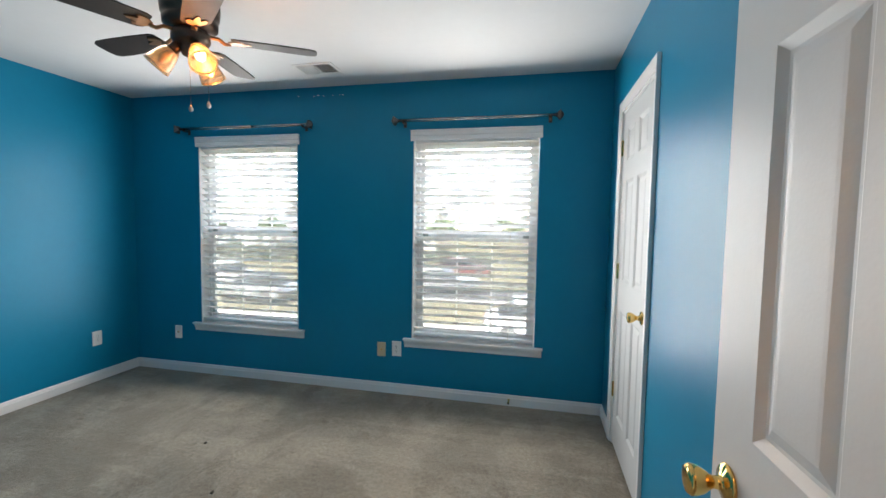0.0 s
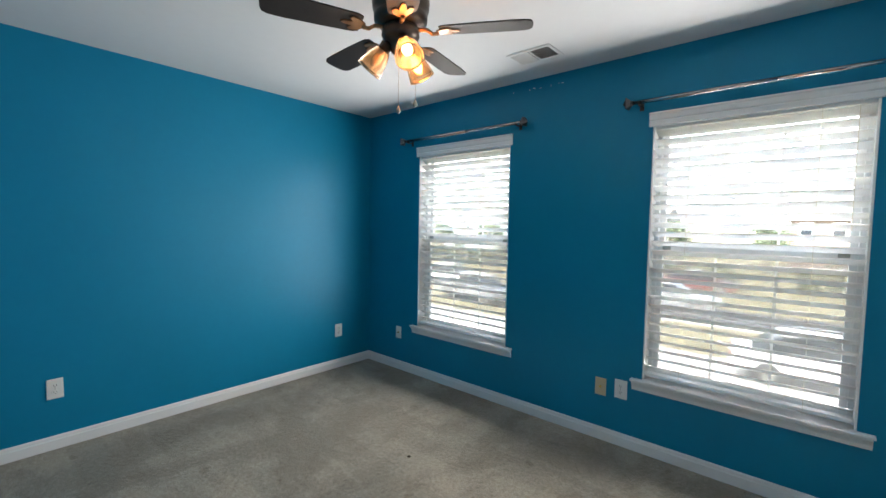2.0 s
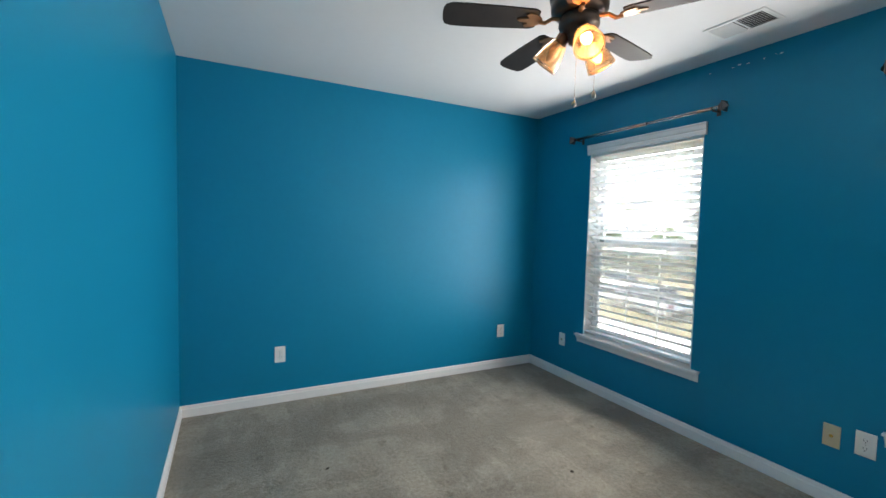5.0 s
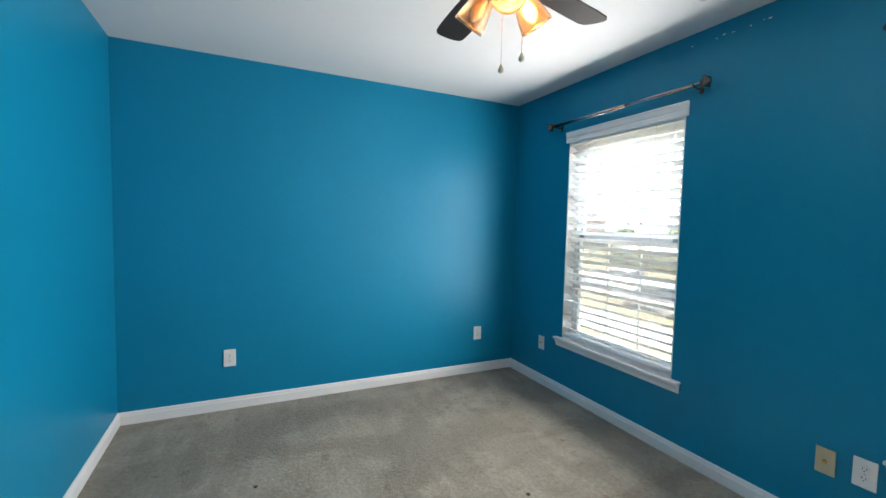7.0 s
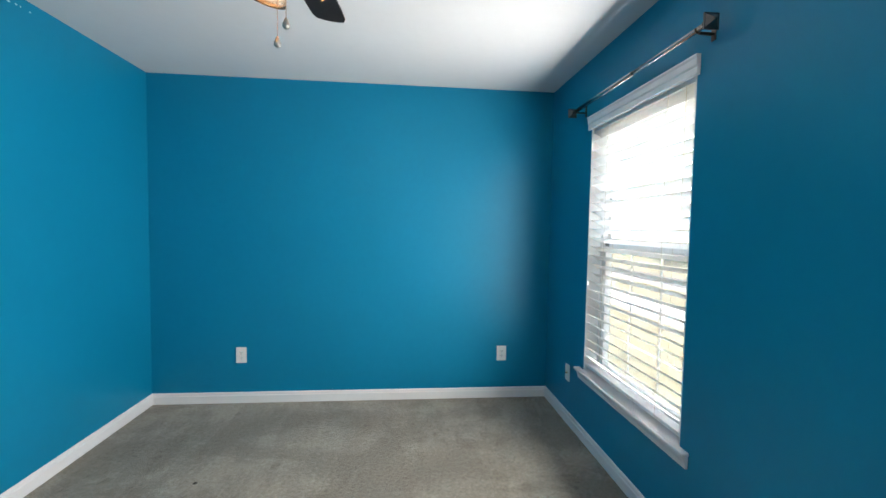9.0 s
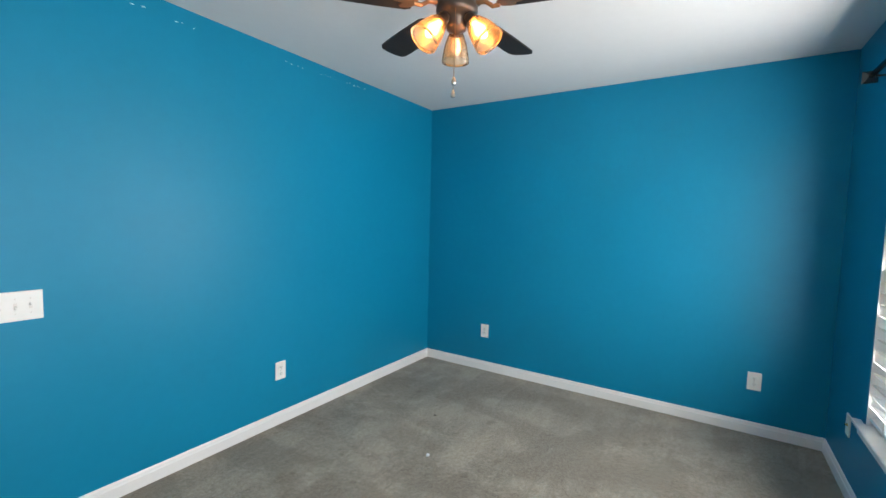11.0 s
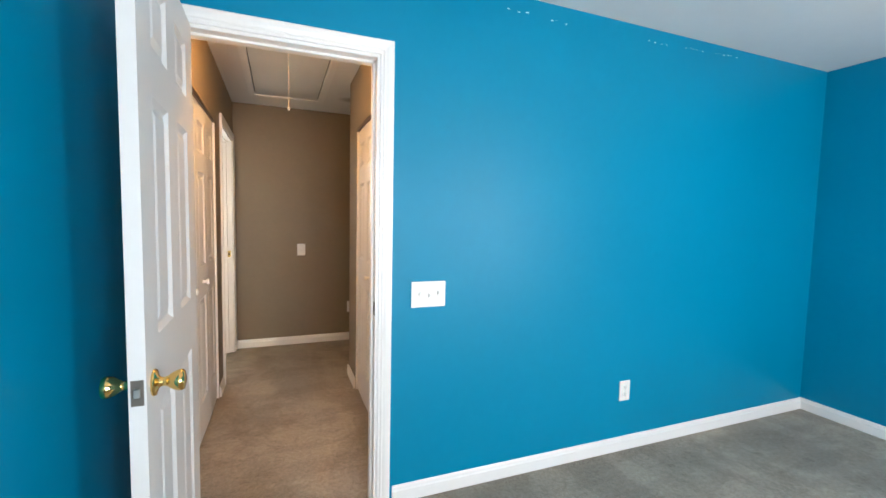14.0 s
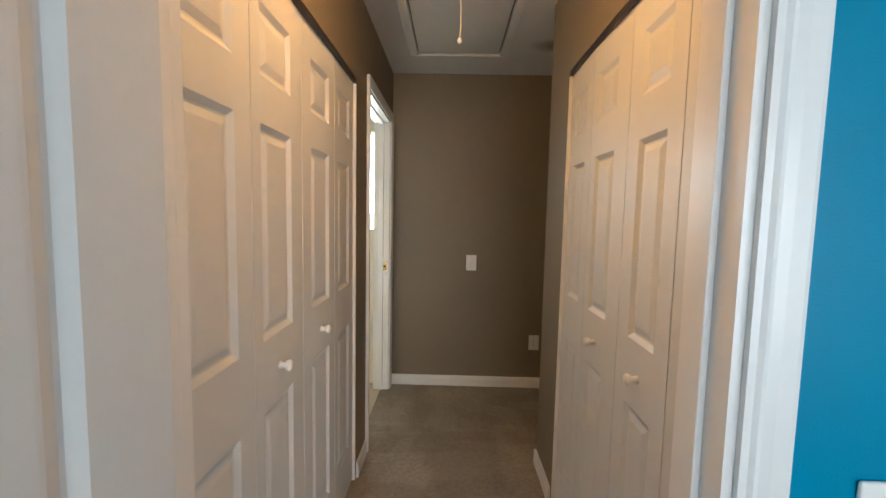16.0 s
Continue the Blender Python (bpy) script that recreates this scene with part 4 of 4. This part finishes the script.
chips("paint_chips", ((-1.79, 2.371, 0.05), (-1.62, 2.372, 0.12), (-1.47, 2.371, 0.08)), lambda u, z, d: (u, N - d, z), "faint bare chips in the blue paint above the windows")
chips("paint_chips", ((-0.60, 2.372, 0.06), (-0.89, 2.372, 0.03), (-0.99, 2.368, 0.05), (-1.19, 2.362, 0.10), (-1.87, 2.372, 0.14), (-2.15, 2.38, 0.16), (-2.42, 2.39, 0.22)), lambda u, z, d: (u, S + d, z), "white bare chips in the blue paint under the ceiling")

# ---------------------------------------------------------------- bits on the carpet
def lint(x, y, size, mat, label, seed):
    rng = random.Random(seed)
    bm = bmesh.new()
    bmesh.ops.create_icosphere(bm, subdivisions=2, radius=size)
    for v in bm.verts:
        v.co = Vector((v.co.x * 1.3, v.co.y, v.co.z * 0.55)) * rng.uniform(0.7, 1.2)
    ob = part("lint", bm, mat, m=pose(x, y, size * 0.4, 0, 0, rng.uniform(0, 180)))
    return tagged(ob, label, "lint", "crumbs on the carpet")


lint(-2.0, 1.152, 0.012, CHIP, "small white scrap of fluff lying on the carpet", 1)
lint(-1.84, 2.14, 0.009, BARK_BIT, "small dark crumb lying on the carpet", 2)
lint(-2.44, 0.908, 0.008, BARK_BIT, "small dark crumb lying on the carpet", 3)
lint(-1.45, 1.75, 0.010, BARK_BIT, "small dark crumb lying on the carpet", 4)

# ---------------------------------------------------------------- outside, seen through the slats
GROUND = -2.9
GRASS = material("dry_grass", (0.17, 0.15, 0.075), 0.95, var=0.4, scale=0.6, bump=0.5, bump_scale=30)
ASPHALT = material("asphalt", (0.06, 0.06, 0.06), 0.9, var=0.25, scale=1.2, bump=0.4, bump_scale=60)
CONCRETE = material("pale_concrete", (0.42, 0.41, 0.38), 0.85, var=0.12, scale=1.5)
BRICK = material("dark_brown_brick", (0.13, 0.1, 0.085), 0.85, var=0.3, scale=3)
SIDING = material("tan_siding", (0.5, 0.45, 0.36), 0.7, var=0.1, scale=2)
SIDING_GREY = material("grey_siding", (0.42, 0.44, 0.45), 0.7, var=0.1, scale=2)
ROOFING = material("grey_shingle", (0.09, 0.085, 0.08), 0.9, var=0.3, scale=6)
BARK = material("grey_bark", (0.12, 0.095, 0.07), 0.9, var=0.3, scale=8)
LEAF_MAT = material("green_foliage", (0.06, 0.08, 0.04), 0.6, var=0.5, scale=1.5)
CAR_WHITE = material("white_car_paint", (0.75, 0.75, 0.74), 0.2, coat=0.6)
CAR_GREY = material("silver_car_paint", (0.33, 0.34, 0.35), 0.25, 0.5, coat=0.6)
CAR_RED = material("red_car_paint", (0.13, 0.035, 0.03), 0.25, coat=0.6)
TINTED = material("dark_car_glass", (0.02, 0.025, 0.03), 0.06)
RUBBER = material("tyre_rubber", (0.02, 0.02, 0.02), 0.8)

tagged(part("ground", boxes((-900, -900, GROUND - 0.4, 900, 900, GROUND)), GRASS), "dry tan-green grass reaching to the horizon", "ground", "", "structure")
tagged(part("road", boxes((-120, 14.2, GROUND - 0.2, 120, 16.9, GROUND + 0.012)), CONCRETE), "pale concrete drive", "road", "", "structure")
tagged(part("parking_lot", boxes((-120, 22.2, GROUND - 0.2, 120, 27.0, GROUND + 0.012)), ASPHALT), "grey asphalt street", "road", "", "structure")
tagged(part("kerb", boxes((-120, 22.0, GROUND - 0.2, 120, 22.18, GROUND + 0.13), bevel=0.02), CONCRETE), "pale concrete kerb along the street", "kerb", "", "structure")


def car(x, y, turn, paint, label):
    ob = thing("car", pose(x, y, GROUND + 0.012, 0, 0, turn), label, "car", "parked cars")
    low = [(-2.25, 0.35), (-2.3, 0.6), (-2.2, 0.86), (-1.5, 0.95), (1.0, 0.95), (2.0, 0.82), (2.28, 0.62), (2.25, 0.33)]
    cab = [(-1.75, 0.93), (-1.15, 1.36), (-0.6, 1.45), (0.25, 1.42), (1.1, 0.95)]
    for nm, prof, hw, mat in (("body", low, 0.88, paint), ("cabin", cab, 0.74, TINTED)):
        bm = bmesh.new()
        rings = []
        for s, k in ((-hw, 0.97), (-hw + 0.1, 1.0), (hw - 0.1, 1.0), (hw, 0.97)):
            rings.append([bm.verts.new((px * k, s, pz * (1 if k == 1 else 0.97))) for px, pz in prof])
        for a, b in zip(rings, rings[1:]):
            for j in range(len(prof)):
                i = (j + 1) % len(prof)
                bm.faces.new((a[j], a[i], b[i], b[j]))
        bm.faces.new(rings[0])
        bm.faces.new(rings[-1])
        part(nm, bm, mat, ob)
    part("roof", boxes((-1.15, -0.68, 1.37, 0.2, 0.68, 1.47), bevel=0.04), paint, ob)
    for wx in (-1.4, 1.42):
        for s in (-1, 1):
            tyre = part("wheel", lathe([(0, -0.1), (0.26, -0.1), (0.32, -0.07), (0.32, 0.07), (0.26, 0.1), (0, 0.1)], 20, pose(wx, s * 0.8, 0.32, 90)), RUBBER, ob)
            part("rim", lathe([(0, 0.0), (0.2, 0.0), (0.19, 0.02), (0, 0.03)], 14, pose(wx, s * 0.9, 0.32, -90 * s)), STEEL, tyre)
    for s in (-1, 1):
        part("headlight", boxes((2.12, s * 0.66 - 0.16, 0.6, 2.24, s * 0.66 + 0.16, 0.72), bevel=0.02), VINYL, ob)
        part("tail_light", boxes((-2.29, s * 0.68 - 0.14, 0.66, -2.2, s * 0.68 + 0.14, 0.8), bevel=0.02), CAR_RED, ob)
    return ob


car(0.55, 15.9, 6, CAR_WHITE, "white sedan parked on the pale drive below the window")
car(-14.5, 19.8, 170, CAR_GREY, "silver sedan parked below the window")
car(-20.5, 24.0, 180, CAR_WHITE, "white sedan parked along the street")
car(-5.5, 25.2, 0, CAR_GREY, "silver sedan parked along the street")


def house(x, y, w, d, h, wall_mat, label, storeys=2):
    ob = thing("house", pose(x, y, GROUND), label, "house", "houses across the street")
    part("wall", boxes((-w / 2, 0, -0.1, w / 2, d, h)), wall_mat, ob)
    bm = bmesh.new()
    o = 0.4
    pts = [(-w / 2 - o, -o, h), (w / 2 + o, -o, h), (w / 2 + o, d + o, h), (-w / 2 - o, d + o, h), (-w / 2 - o, d / 2, h + d * 0.28), (w / 2 + o, d / 2, h + d * 0.28)]
    v = [bm.verts.new(p) for p in pts]
    for f in ((0, 1, 5, 4), (2, 3, 4, 5), (0, 4, 3), (1, 2, 5), (0, 3, 2, 1)):
        bm.faces.new([v[k] for k in f])
    part("roof", bm, ROOFING, ob)
    n = max(2, int(w / 2.4))
    for s in range(storeys):
        for k in range(n):
            cx = -w / 2 + w * (k + 0.5) / n
            z = 1.0 + 2.8 * s
            if s == 0 and k == n // 2:
                part("door", boxes((cx - 0.48, -0.06, 0, cx + 0.48, 0.02, 2.1), bevel=0.01), TRIM, ob)
                continue
            win = part("window", boxes((cx - 0.55, -0.05, z, cx + 0.55, 0.02, z + 1.4)), VINYL, ob)
            for a in (0.05, 0.72):
                part("pane", boxes((cx - 0.48, -0.062, z + a, cx + 0.48, -0.052, z + a + 0.62)), TINTED, win)
    return ob


house(5.0, 60, 13, 9, 5.4, BRICK, "dark brown brick two-storey house with grey roof")
house(-21, 63, 12, 9, 5.2, SIDING, "tan sided two-storey house with grey roof")
house(-46, 60, 13, 9, 5.4, SIDING_GREY, "grey sided two-storey house with grey roof")
house(-75, 64, 13, 9, 5.4, BRICK, "dark brown brick two-storey house farther along the street")
house(31, 62, 13, 9, 5.2, SIDING, "tan sided two-storey house farther along the street")


def tree(x, y, h, seed, label):
    rng = random.Random(seed)
    ob = thing("tree", pose(x, y, GROUND), label, "tree", "street trees")
    trunk = tube([(0, 0, -0.1), (0.05, 0, h * 0.2), (0.0, 0.06, h * 0.45), (0.05, 0.0, h * 0.7)], 0.14, 9)
    tips = []
    for k in range(7):
        a, z0 = rng.uniform(0, 6.28), h * rng.uniform(0.3, 0.6)
        r = h * rng.uniform(0.15, 0.28)
        tip = (r * math.cos(a), r * math.sin(a), z0 + h * rng.uniform(0.12, 0.35))
        tube([(0, 0, z0), (tip[0] * 0.5, tip[1] * 0.5, z0 + (tip[2] - z0) * 0.6), tip], 0.045, 6, trunk)
        tips.append(tip)
    tips.append((0, 0, h * 0.85))
    part("trunk", trunk, BARK, ob)
    verts, faces = [], []
    for tip in tips:
        for _ in range(420):
            d = Vector((rng.gauss(0, 1), rng.gauss(0, 1), rng.gauss(0, 0.8))) * h * 0.075
            p = Vector(tip) + d
            q = Euler((rng.uniform(0, 6.3), rng.uniform(0, 6.3), rng.uniform(0, 6.3))).to_matrix()
            s = rng.uniform(0.07, 0.16)
            b = len(verts)
            verts += [p + q @ Vector(c) * s for c in ((-1, 0, 0), (0, -0.5, 0.1), (1, 0, 0), (0, 0.5, 0.1))]
            faces.append((b, b + 1, b + 2, b + 3))
    me = bpy.data.meshes.new("crown")
    me.from_pydata(verts, [], faces)
    me.materials.append(LEAF_MAT)
    crown = new("crown", me)
    crown.parent = ob
    return ob


for k, (x, y, h) in enumerate(((-10.5, 47, 5.2), (-15.5, 50, 5.6), (-3.0, 52, 5.0), (-33, 48, 5.4), (-56, 52, 6.0), (15.0, 50, 5.6), (-27.0, 53, 5.0), (-40, 46, 4.8))):
    tree(x, y, h, 20 + k, "green leafy street tree in front of the houses")


def hedge(x, y, w, h, seed):
    """A clipped, uneven run of shrubs: many small leaves over a core of twigs."""
    rng = random.Random(seed)
    ob = thing("hedge", pose(x, y, GROUND), "olive-green uneven hedge along the far side of the street", "hedge", "hedges along the street")
    twigs = bmesh.new()
    for k in range(int(w / 0.5)):
        px = -w / 2 + 0.5 * k + rng.uniform(0, 0.3)
        tube([(px, 0, -0.05), (px + rng.uniform(-0.2, 0.2), rng.uniform(-0.2, 0.2), h * 0.5), (px + rng.uniform(-0.4, 0.4), rng.uniform(-0.4, 0.4), h * 0.85)], 0.02, 5, twigs)
    part("twigs", twigs, BARK, ob)
    verts, faces = [], []
    for _ in range(int(w * 190)):
        px = rng.uniform(-w / 2, w / 2)
        top = h * (0.8 + 0.2 * math.sin(px * 1.7 + seed) * math.sin(px * 0.6))
        p = Vector((px, rng.gauss(0, 0.35), rng.uniform(0.08, top)))
        q = Euler((rng.uniform(0, 6.3), rng.uniform(0, 6.3), rng.uniform(0, 6.3))).to_matrix()
        b, r = len(verts), rng.uniform(0.09, 0.18)
        verts += [p + q @ Vector(c) * r for c in ((-1, 0, 0), (0, -0.5, 0.1), (1, 0, 0), (0, 0.5, 0.1))]
        faces.append((b, b + 1, b + 2, b + 3))
    me = bpy.data.meshes.new("foliage")
    me.from_pydata(verts, [], faces)
    me.materials.append(LEAF_MAT)
    new("foliage", me).parent = ob


for k, (x, w, h) in enumerate(((-46, 16, 2.0), (-27, 15, 2.4), (-10, 13, 2.0), (5, 11, 2.3), (20, 12, 2.0))):
    hedge(x, 36 + 1.5 * (k % 2), w, h, 40 + k)
car(-5.6, 33.2, 4, CAR_RED, "red sedan parked before the hedge across the street")
